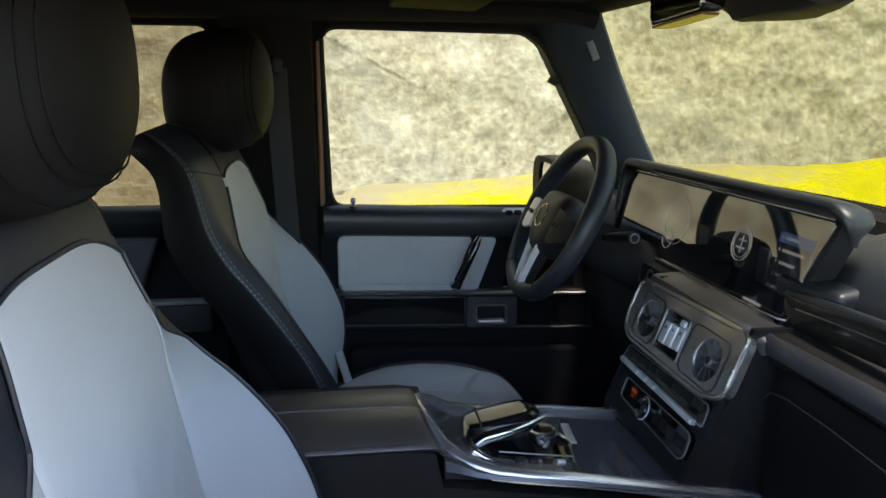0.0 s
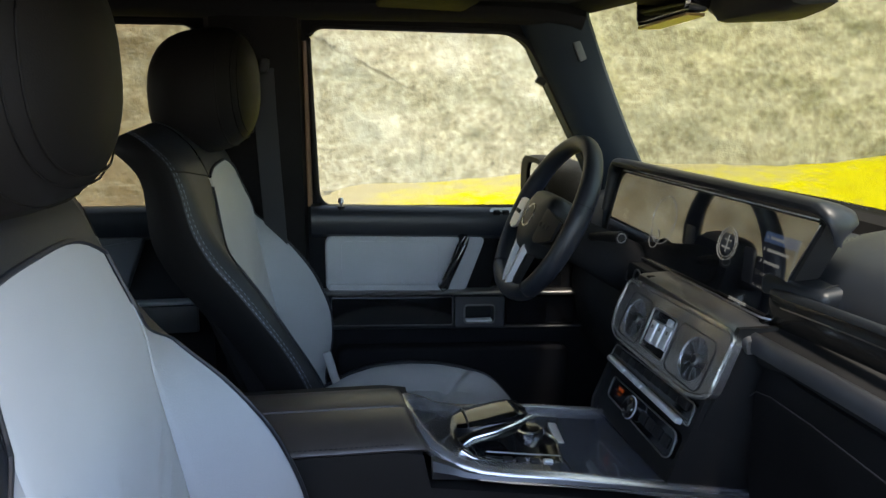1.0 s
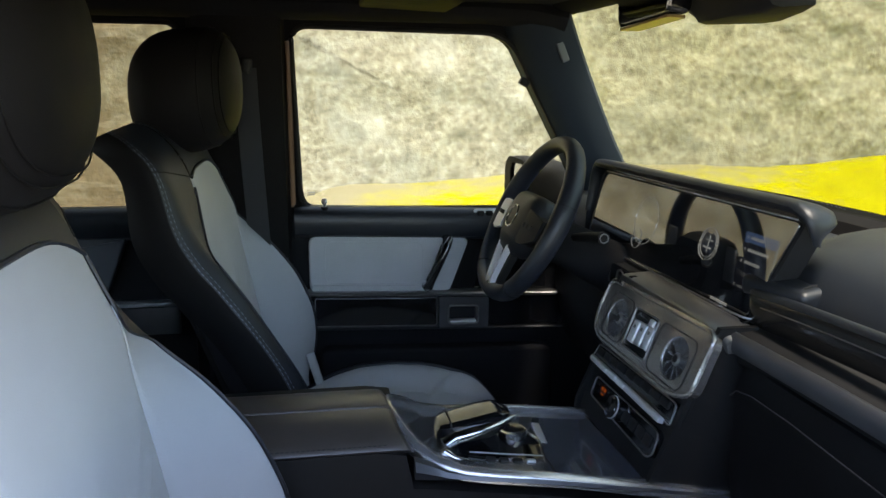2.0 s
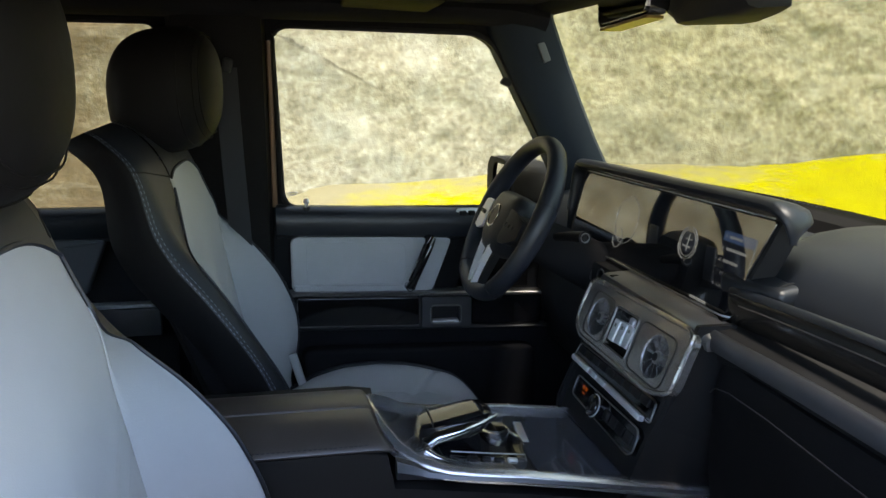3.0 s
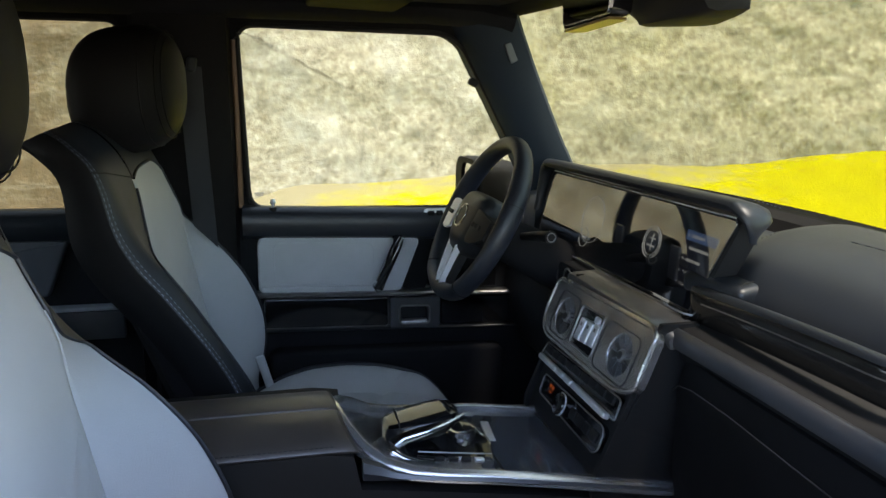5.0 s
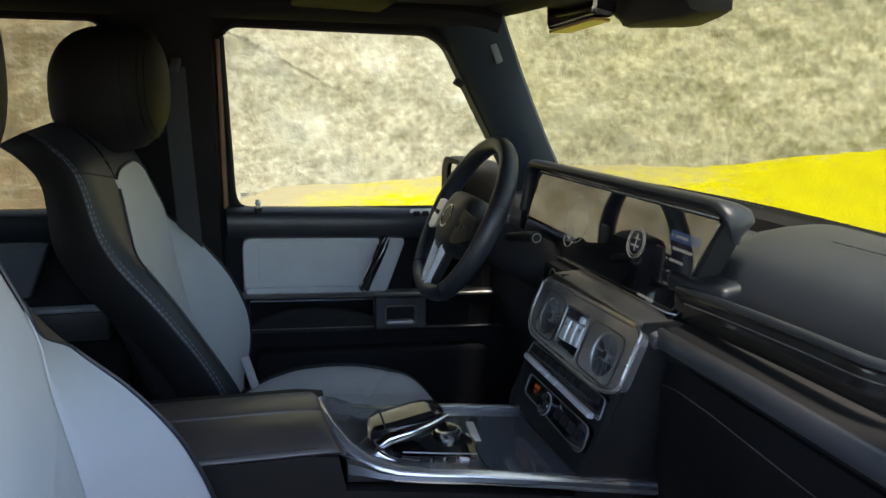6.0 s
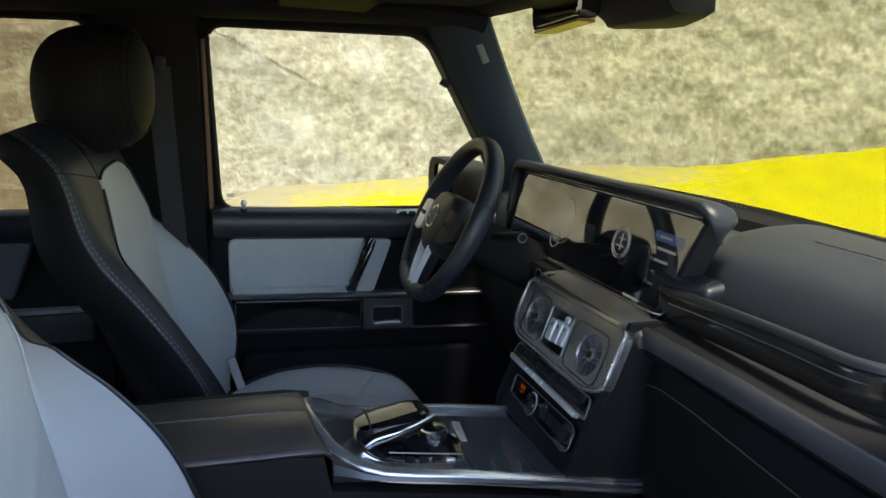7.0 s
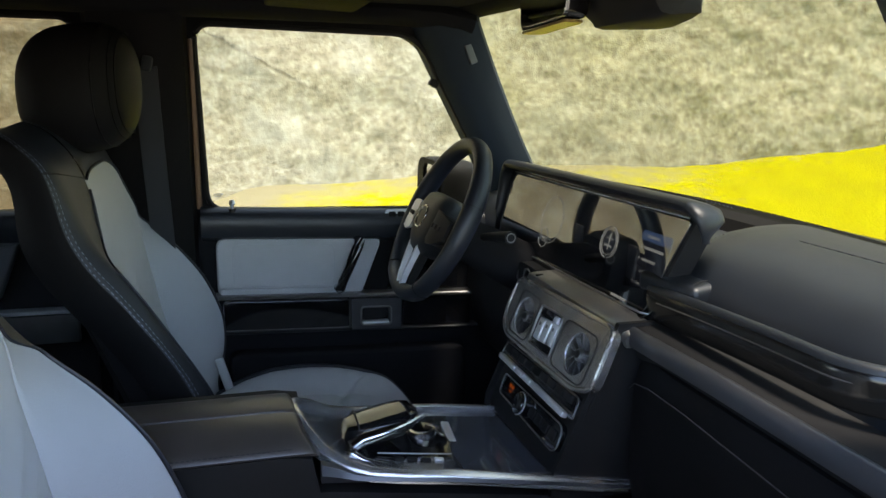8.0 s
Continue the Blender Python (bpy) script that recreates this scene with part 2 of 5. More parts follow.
def build_land():
    rock = mat("pale weathered rock", (0.29, 0.25, 0.175), 0.9, vary=0.25, scale=0.9, grain=26.0, bump=0.8, dist=0.015)
    nt = rock.node_tree
    n, link = nt.nodes, nt.links.new
    b = n["Principled BSDF"]
    co = n.new("ShaderNodeTexCoord")
    old = b.inputs["Base Color"].links[0].from_socket
    patch = n.new("ShaderNodeTexNoise")
    patch.inputs["Scale"].default_value, patch.inputs["Detail"].default_value, patch.inputs["Roughness"].default_value = 11.0, 12, 0.80
    link(co.outputs["Object"], patch.inputs["Vector"])
    cr = n.new("ShaderNodeValToRGB")
    cr.color_ramp.elements[0].position, cr.color_ramp.elements[0].color = 0.40, (0.165, 0.140, 0.088, 1)
    cr.color_ramp.elements[1].position, cr.color_ramp.elements[1].color = 0.60, (0.375, 0.350, 0.265, 1)
    e = cr.color_ramp.elements.new(0.5)
    e.color = (0.272, 0.245, 0.168, 1)
    patch.inputs["Distortion"].default_value = 0.25
    link(patch.outputs["Fac"], cr.inputs["Fac"])
    mx = n.new("ShaderNodeMix")
    mx.data_type = "RGBA"
    mx.inputs["Factor"].default_value = 0.85
    link(old, mx.inputs["A"])
    link(cr.outputs[0], mx.inputs["B"])
    # one long dark fissure that runs down across the face
    sep = n.new("ShaderNodeSeparateXYZ")
    link(co.outputs["Object"], sep.inputs[0])

    def calc(op, a, c):
        node = n.new("ShaderNodeMath")
        node.operation = op
        for k, v in enumerate((a, c)):
            if isinstance(v, (int, float)):
                node.inputs[k].default_value = v
            elif v is not None:
                link(v, node.inputs[k])
        return node.outputs[0]

    wob = calc("MULTIPLY", calc("SUBTRACT", patch.outputs["Fac"], 0.5), 0.22)
    line = calc("ABSOLUTE", calc("ADD", calc("ADD", calc("SUBTRACT", sep.outputs[2], 2.08), calc("MULTIPLY", sep.outputs[0], 0.52)), wob), None)
    band = n.new("ShaderNodeMapRange")
    band.inputs["From Min"].default_value, band.inputs["From Max"].default_value = 0.006, 0.022
    band.inputs["To Min"].default_value, band.inputs["To Max"].default_value = 0.75, 0.0
    link(line, band.inputs["Value"])
    span = n.new("ShaderNodeMapRange")
    span.inputs["From Min"].default_value, span.inputs["From Max"].default_value = 0.7, 1.3
    span.inputs["To Min"].default_value, span.inputs["To Max"].default_value = 1.0, 0.0
    link(sep.outputs[0], span.inputs["Value"])
    dark = n.new("ShaderNodeMix")
    dark.data_type = "RGBA"
    dark.inputs["B"].default_value = (0.07, 0.055, 0.03, 1)
    link(calc("MULTIPLY", band.outputs[0], span.outputs[0]), dark.inputs["Factor"])
    link(mx.outputs["Result"], dark.inputs["A"])
    # brown earth stains on the rock behind the rear door
    smear = n.new("ShaderNodeTexNoise")
    smear.inputs["Scale"].default_value, smear.inputs["Detail"].default_value, smear.inputs["Roughness"].default_value = 1.6, 7, 0.65
    link(co.outputs["Object"], smear.inputs["Vector"])
    zone = n.new("ShaderNodeMapRange")
    zone.inputs["From Min"].default_value, zone.inputs["From Max"].default_value = 0.3, -1.2
    zone.inputs["To Min"].default_value, zone.inputs["To Max"].default_value = -0.35, 0.12
    link(sep.outputs[0], zone.inputs["Value"])
    cut = n.new("ShaderNodeMapRange")
    cut.inputs["From Min"].default_value, cut.inputs["From Max"].default_value = 0.46, 0.66
    cut.inputs["To Max"].default_value = 0.8
    link(calc("ADD", smear.outputs["Fac"], zone.outputs[0]), cut.inputs["Value"])
    earth = n.new("ShaderNodeMix")
    earth.data_type = "RGBA"
    earth.inputs["B"].default_value = (0.15, 0.11, 0.065, 1)
    link(cut.outputs[0], earth.inputs["Factor"])
    link(dark.outputs["Result"], earth.inputs["A"])
    # pale lime-washed areas, dark pits and a net of fine cracks
    pale = n.new("ShaderNodeTexNoise")
    pale.inputs["Scale"].default_value, pale.inputs["Detail"].default_value, pale.inputs["Roughness"].default_value = 1.3, 9, 0.72
    link(co.outputs["Object"], pale.inputs["Vector"])
    wash = n.new("ShaderNodeMapRange")
    wash.inputs["From Min"].default_value, wash.inputs["From Max"].default_value = 0.50, 0.64
    wash.inputs["To Max"].default_value = 0.55
    link(pale.outputs["Fac"], wash.inputs["Value"])
    limed = n.new("ShaderNodeMix")
    limed.data_type = "RGBA"
    limed.inputs["B"].default_value = (0.36, 0.345, 0.28, 1)
    link(wash.outputs[0], limed.inputs["Factor"])
    link(earth.outputs["Result"], limed.inputs["A"])
    stretch = n.new("ShaderNodeMapping")
    stretch.inputs["Rotation"].default_value = (0, 0.5, 0)
    stretch.inputs["Scale"].default_value = (1.0, 1.0, 0.55)
    link(co.outputs["Object"], stretch.inputs["Vector"])
    warp = n.new("ShaderNodeMix")
    warp.data_type = "RGBA"
    warp.inputs["Factor"].default_value = 0.10
    link(stretch.outputs[0], warp.inputs["A"])
    link(patch.outputs["Color"], warp.inputs["B"])
    net = n.new("ShaderNodeTexVoronoi")
    net.feature = "DISTANCE_TO_EDGE"
    net.inputs["Scale"].default_value = 3.2
    link(warp.outputs["Result"], net.inputs["Vector"])
    crack = n.new("ShaderNodeMapRange")
    crack.inputs["From Min"].default_value, crack.inputs["From Max"].default_value = 0.0, 0.035
    crack.inputs["To Min"].default_value, crack.inputs["To Max"].default_value = 0.45, 0.0
    link(net.outputs["Distance"], crack.inputs["Value"])
    gate = n.new("ShaderNodeMapRange")
    gate.inputs["From Min"].default_value, gate.inputs["From Max"].default_value = 0.47, 0.60
    link(smear.outputs["Fac"], gate.inputs["Value"])
    pit = n.new("ShaderNodeTexNoise")
    pit.inputs["Scale"].default_value, pit.inputs["Detail"].default_value, pit.inputs["Roughness"].default_value = 17.0, 6, 0.7
    link(co.outputs["Object"], pit.inputs["Vector"])
    pits = n.new("ShaderNodeMapRange")
    pits.inputs["From Min"].default_value, pits.inputs["From Max"].default_value = 0.60, 0.70
    pits.inputs["To Max"].default_value = 0.45
    link(pit.outputs["Fac"], pits.inputs["Value"])
    worn = n.new("ShaderNodeMix")
    worn.data_type = "RGBA"
    worn.inputs["B"].default_value = (0.12, 0.10, 0.06, 1)
    link(calc("MAXIMUM", pits.outputs[0], calc("MULTIPLY", crack.outputs[0], gate.outputs[0])), worn.inputs["Factor"])
    link(limed.outputs["Result"], worn.inputs["A"])
    # pale veins that slant across the face
    slant = n.new("ShaderNodeMapping")
    slant.inputs["Rotation"].default_value = (0, 0.52, 0)
    slant.inputs["Scale"].default_value = (0.7, 1.0, 6.0)
    link(co.outputs["Object"], slant.inputs["Vector"])
    vein = n.new("ShaderNodeTexNoise")
    vein.inputs["Scale"].default_value, vein.inputs["Detail"].default_value, vein.inputs["Roughness"].default_value, vein.inputs["Distortion"].default_value = 1.6, 8, 0.7, 0.5
    link(slant.outputs[0], vein.inputs["Vector"])
    veins = n.new("ShaderNodeMapRange")
    veins.inputs["From Min"].default_value, veins.inputs["From Max"].default_value = 0.56, 0.64
    veins.inputs["To Max"].default_value = 0.32
    link(vein.outputs["Fac"], veins.inputs["Value"])
    veined = n.new("ShaderNodeMix")
    veined.data_type = "RGBA"
    veined.inputs["B"].default_value = (0.42, 0.395, 0.315, 1)
    link(veins.outputs[0], veined.inputs["Factor"])
    link(worn.outputs["Result"], veined.inputs["A"])
    chip = n.new("ShaderNodeTexVoronoi")
    chip.inputs["Scale"].default_value = 15.0
    chip.inputs["Randomness"].default_value = 1.0
    soften = n.new("ShaderNodeMix")
    soften.data_type = "RGBA"
    soften.inputs["Factor"].default_value = 0.12
    link(co.outputs["Object"], soften.inputs["A"])
    link(patch.outputs["Color"], soften.inputs["B"])
    link(soften.outputs["Result"], chip.inputs["Vector"])
    shade = n.new("ShaderNodeMapRange")
    shade.inputs["To Min"].default_value, shade.inputs["To Max"].default_value = 0.86, 1.14
    tone_sep = n.new("ShaderNodeSeparateColor")
    link(chip.outputs["Color"], tone_sep.inputs[0])
    link(tone_sep.outputs[0], shade.inputs["Value"])
    chipped = n.new("ShaderNodeVectorMath")
    chipped.operation = "SCALE"
    link(veined.outputs["Result"], chipped.inputs[0])
    link(shade.outputs[0], chipped.inputs["Scale"])
    link(chipped.outputs[0], b.inputs["Base Color"])

    def face(x, z):
        big = noise.fractal((x * 0.35, z * 0.5, 2.0), 1.0, 2.0, 4) * 0.15
        mid = noise.ridged_multi_fractal((x * 0.9 + z * 0.5, z * 0.9 - x * 0.4, 7.0), 0.9, 2.1, 5, 1.0, 2.0) * 0.045
        rough = 0.016 + 0.030 * smooth01(3.0, 7.5, x)
        fine = noise.fractal((x * 4.5, z * 4.5, 4.0), 0.7, 2.1, 6) * rough * 0.8
        return 6.6 - 0.22 * max(0, x - 2.5) + 0.18 * z - big - mid * (0.6 + 0.4 * smooth01(1.5, 5.0, x)) - fine

    xs = [-16 + 1.0 * i for i in range(12)] + [-4 + 0.035 * i for i in range(430)] + [11.05 + 1.0 * i for i in range(12)]
    zs = [-0.3 + 0.04 * k for k in range(95)] + [3.6 + 0.4 * k for k in range(18)]
    nx, nz = len(xs) - 1, len(zs) - 1
    verts = [(x, face(x, z), z) for z in zs for x in xs]
    faces = [(k * (nx + 1) + i, k * (nx + 1) + i + 1, (k + 1) * (nx + 1) + i + 1, (k + 1) * (nx + 1) + i) for k in range(nz) for i in range(nx)]
    me = mesh_of("rock_face", verts, faces, rock)
    tagged(part("rock_face", me), "pale grey and ochre weathered rock face behind the car", "rock face", kind="structure")

    soil = mat("sandy gravel", (0.33, 0.28, 0.20), 0.95, vary=0.35, scale=1.5, grain=30, bump=0.6, dist=0.03)
    field = mat("yellow flowering turf", (0.32, 0.285, 0.002), 0.9, vary=0.35, scale=2.2, grain=38, bump=0.7, dist=0.02, spec=0.06)
    ft = field.node_tree
    fb = ft.nodes["Principled BSDF"]
    full = fb.inputs["Base Color"].links[0].from_socket
    fco = ft.nodes.new("ShaderNodeTexCoord")
    fsep = ft.nodes.new("ShaderNodeSeparateXYZ")
    ft.links.new(fco.outputs["Object"], fsep.inputs[0])
    spots = ft.nodes.new("ShaderNodeTexNoise")
    spots.inputs["Scale"].default_value, spots.inputs["Detail"].default_value, spots.inputs["Roughness"].default_value = 5.0, 8, 0.7
    ft.links.new(fco.outputs["Object"], spots.inputs["Vector"])
    tenth = ft.nodes.new("ShaderNodeMath")
    tenth.operation = "MULTIPLY"
    tenth.inputs[1].default_value = 0.1
    ft.links.new(fsep.outputs[0], tenth.inputs[0])
    thin = ft.nodes.new("ShaderNodeValToRGB")
    thin.color_ramp.elements[0].position, thin.color_ramp.elements[0].color = 0.03, (0.16, 0.16, 0.16, 1)
    thin.color_ramp.elements[1].position, thin.color_ramp.elements[1].color = 0.50, (0.64, 0.64, 0.64, 1)
    for place, v in ((0.06, 0.32), (0.12, 0.50), (0.25, 0.42), (0.34, 0.24), (0.42, 0.34)):
        thin.color_ramp.elements.new(place).color = (v, v, v, 1)
    ft.links.new(tenth.outputs[0], thin.inputs["Fac"])
    total = ft.nodes.new("ShaderNodeMath")
    ft.links.new(spots.outputs["Fac"], total.inputs[0])
    ft.links.new(thin.outputs[0], total.inputs[1])
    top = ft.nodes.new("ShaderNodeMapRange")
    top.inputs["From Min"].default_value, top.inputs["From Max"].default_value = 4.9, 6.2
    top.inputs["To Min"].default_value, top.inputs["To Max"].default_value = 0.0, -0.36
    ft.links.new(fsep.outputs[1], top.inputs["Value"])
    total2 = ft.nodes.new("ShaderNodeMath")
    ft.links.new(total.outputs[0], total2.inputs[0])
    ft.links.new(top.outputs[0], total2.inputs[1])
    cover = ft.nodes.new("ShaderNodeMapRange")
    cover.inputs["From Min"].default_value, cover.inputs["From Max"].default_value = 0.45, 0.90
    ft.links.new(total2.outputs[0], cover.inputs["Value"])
    blend = ft.nodes.new("ShaderNodeMix")
    blend.data_type = "RGBA"
    blend.inputs["A"].default_value = (0.25, 0.222, 0.14, 1)
    ft.links.new(cover.outputs[0], blend.inputs["Factor"])
    # lemon, orange and pale patches among the flowers
    bloom = ft.nodes.new("ShaderNodeTexNoise")
    bloom.inputs["Scale"].default_value, bloom.inputs["Detail"].default_value, bloom.inputs["Roughness"].default_value = 4.5, 10, 0.78
    ft.links.new(fco.outputs["Object"], bloom.inputs["Vector"])
    hue = ft.nodes.new("ShaderNodeValToRGB")
    hue.color_ramp.elements[0].position, hue.color_ramp.elements[0].color = 0.34, (0.295, 0.245, 0.001, 1)
    hue.color_ramp.elements[1].position, hue.color_ramp.elements[1].color = 0.82, (0.42, 0.395, 0.08, 1)
    for at, c in ((0.45, (0.32, 0.285, 0.001, 1)), (0.62, (0.34, 0.315, 0.003, 1))):
        hue.color_ramp.elements.new(at).color = c
    ft.links.new(bloom.outputs["Fac"], hue.inputs["Fac"])
    tone = ft.nodes.new("ShaderNodeMix")
    tone.data_type = "RGBA"
    tone.inputs["Factor"].default_value = 0.8
    ft.links.new(full, tone.inputs["A"])
    ft.links.new(hue.outputs[0], tone.inputs["B"])
    ft.links.new(tone.outputs["Result"], blend.inputs["B"])
    ft.links.new(blend.outputs["Result"], fb.inputs["Base Color"])
    g = 400
    tagged(part("ground", mesh_of("ground", [(-g, -g, 0), (g, -g, 0), (g, g, 0), (-g, g, 0)], [(0, 1, 2, 3)], soil)), "flat sandy gravel ground under and around the car", "ground", kind="structure")

    nx, ny = 140, 50
    verts = [(-12 + 30 * i / nx, 1.4 + 6.0 * k / ny, 0) for k in range(ny + 1) for i in range(nx + 1)]
    verts = [(x, y, bank_height(x, y)) for x, y, _ in verts]
    faces = [(k * (nx + 1) + i, k * (nx + 1) + i + 1, (k + 1) * (nx + 1) + i + 1, (k + 1) * (nx + 1) + i) for k in range(ny) for i in range(nx)]
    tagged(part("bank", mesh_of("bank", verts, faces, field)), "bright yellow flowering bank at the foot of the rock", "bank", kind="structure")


build_land()


# ---- body shell ----
def side_y(z):
    return 0.70 - 0.13 * max(0.0, z - 1.31)


def side(u, v, w):
    return (u, side_y(v) + w, v)


FRONT_WIN = rounded([(-0.003, 1.318), (-0.016, 1.733), (0.476, 1.726), (0.722, 1.308)], [0.048, 0.042, 0.06, 0.03])
REAR_WIN = rounded([(-1.02, 1.325), (-1.02, 1.735), (-0.252, 1.735), (-0.252, 1.325)], [0.03, 0.03, 0.03, 0.03])
# opening on the unseen side, kept small to limit light on the near seat
LIGHT_GAP = rounded([(-0.20, 1.30), (-0.20, 1.695), (0.51, 1.695), (0.74, 1.30)], 0.05)
FLOOR_Z = 0.62


def build_shell():
    left = thing("body_side", "black inner side of the car body round the windows", "car body", kind="structure")
    outer = [(-1.5, 0.50), (1.0, 0.50), (1.0, 1.30), (0.80, 1.34), (0.55, 1.80), (-1.5, 1.80)]
    part("wall", plate("wall", outer, side, 0.05, CLOTH, holes=(FRONT_WIN, REAR_WIN)), left)

    # painted window surround, seen as a thin warm line in the opening
    for name, win, glass in (("window_seal", FRONT_WIN, GLASS), ("window_seal", REAR_WIN, REAR_GLASS)):
        part(name, tube(name, [(p[0], side_y(p[1]) - 0.004, p[1]) for p in win], 0.007, PLASTIC, 6, loop=True), left, "black rubber seal")
        pane = part("pane", plate("pane", [(p[0], p[1]) for p in win], lambda u, v, w: (u, side_y(v) + 0.030 + w, v), 0.004, glass), left, "lightly tinted window glass")
        pane.visible_shadow = False
    part("door_edge", tube("door_edge", [(-0.022, side_y(z) - 0.006, z) for z in (1.325, 1.42, 1.52, 1.62, 1.70)], (0.004, 0.006), FRAME, 8), left, "brown painted edge")
    for k, wd in enumerate((0.020, 0.016)):
        part("glass_mark", rbox("glass_mark", (wd, 0.0006, 0.0022), THREAD, 0.0, (0.020, side_y(1.352) + 0.028, 1.354 - 0.005 * k)), left, "pale printed bar")
    # unseen near side, added so its sill and frame hold back outside light
    right = thing("body_side", "unseen black car side added to hold back light, with an opening", "car body", kind="structure")
    part("wall", plate("wall", outer, lambda u, v, w: (u, -side_y(v) - w, v), 0.05, PLASTIC, holes=(LIGHT_GAP,)), right)
    # roof, floor, rear and bulkhead
    tagged(part("ceiling", rbox("ceiling", (2.12, 1.40, 0.06), CLOTH, 0.01, (-0.46, 0.0, 1.815))), "black cloth roof lining of the car", "roof lining", kind="structure")
    for sgn in (1, -1):
        tagged(part("trim", tube("trim", [(-1.45, sgn * 0.62, 1.775), (0.40, sgn * 0.62, 1.775), (0.52, sgn * 0.62, 1.77), (0.60, sgn * 0.61, 1.755)], (0.05, 0.032), CLOTH, 12)), "black cloth rail along the roof edge", "roof rail", kind="structure")
    tagged(part("trim", tube("trim", [(0.60, -0.62, 1.79), (0.64, -0.3, 1.795), (0.65, 0, 1.797), (0.64, 0.3, 1.795), (0.60, 0.62, 1.79)], (0.05, 0.024), CLOTH, 10)), "black header above the windscreen", "header", kind="structure")
    tagged(part("floor", rbox("floor", (2.5, 1.38, 0.06), CARPET, 0.005, (-0.25, 0.0, FLOOR_Z - 0.03))), "black carpeted cabin floor", "floor", kind="structure")
    tagged(part("wall_rear", plate("wall_rear", [(-0.68, 0.5), (0.68, 0.5), (0.68, 1.8), (-0.68, 1.8)], lambda u, v, w: (-1.5 + w, u, v), 0.05, PLASTIC, holes=(rounded([(-0.5, 1.36), (0.5, 1.36), (0.5, 1.72), (-0.5, 1.72)], 0.04),))), "black rear wall of the cabin with a window", "cabin wall", kind="structure")
    tagged(part("bulkhead", rbox("bulkhead", (0.05, 1.38, 0.80), PLASTIC, 0.005, (0.98, 0.0, 0.93))), "black bulkhead behind the dashboard", "bulkhead", kind="structure")
    # front roof posts
    for sgn in (1, -1):
        post = thing("roof_post", "dark blue-grey windscreen pillar with an airbag tab", "pillar", kind="structure")
        rings = []
        for z, xl, xr in ((1.80, 0.435, 0.598), (1.74, 0.466, 0.622), (1.65, 0.517, 0.663), (1.56, 0.569, 0.707), (1.48, 0.615, 0.748), (1.42, 0.650, 0.783), (1.34, 0.69, 0.83)):
            y = side_y(z)
            pts = [(xl, y - 0.004), (xl + 0.012, y - 0.026), (xl + 0.045, y - 0.05), ((xl + xr) / 2 + 0.02, y - 0.062), (xr - 0.012, y - 0.06), (xr, y - 0.045), (xr - 0.005, y + 0.06), (xl, y + 0.05)]
            rings.append([Vector((x, sgn * yy, z)) for x, yy in pts])
        part("cover", loft("cover", rings, PILLAR), post)
        part("airbag_tab", rbox("airbag_tab", (0.018, 0.006, 0.046), TAB, 0.005, (0.592, sgn * (side_y(1.683) - 0.062), 1.684), (0, -24, 0)), post, "pale grey plastic tab")
    clip = part("window_clip", rbox("window_clip", (0.022, 0.02, 0.016), PLASTIC, 0.003, (0.522, 0.655, 1.617), (0, 30, 0)))
    tagged(clip, "small black clip on the window frame", "clip")
    # windscreen
    rings = []
    for k in range(9):
        y = -0.77 + 1.54 * k / 8
        bow = 0.10 * (1 - (y / 0.77) ** 2)
        rings.append([Vector((0.625 + bow * 0.35, y, 1.79)), Vector((0.83 + bow, y, 1.385)), Vector((0.834 + bow, y, 1.387)), Vector((0.629 + bow * 0.35, y, 1.792))])
    pane = tagged(part("windscreen", loft("windscreen", rings, SCREEN_GLASS)), "clear curved windscreen above the dashboard", "windscreen", kind="structure")
    pane.visible_shadow = False
    rings = [[Vector((0.80 + 0.10 * (1 - (y / 0.62) ** 2), y, 1.386)), Vector((0.84 + 0.10 * (1 - (y / 0.62) ** 2), y, 1.404)), Vector((0.92 + 0.10 * (1 - (y / 0.62) ** 2), y, 1.38)), Vector((0.92, y, 1.25)), Vector((0.84, y, 1.25))] for y in (-0.68, -0.6, -0.45, -0.3, -0.15, 0, 0.15, 0.3, 0.45, 0.6, 0.68)]
    tagged(part("cowl", loft("cowl", rings, HEAD)), "black plastic cowl under the windscreen", "cowl", kind="structure")
    # flat panel for a dull grey-green patch on the roof, with an added rod
    visor = thing("roof_panel", "grey-green panel set against the roof", "sun visor")
    part("board", rbox("board", (0.19, 0.24, 0.016), ROOF_CLOTH, 0.007, (0.225, 0.45, 1.772), (0, 2, 0)), visor)
    part("pivot", tube("pivot", [(0.32, 0.36, 1.772), (0.32, 0.575, 1.772)], 0.005, PLASTIC), visor)


build_shell()


# ---- driver's door lining ----
def dz(x, z):
    return z - 0.033 * x


def on_door(depth):
    return lambda u, v, w: (u, depth - w, dz(u, v))


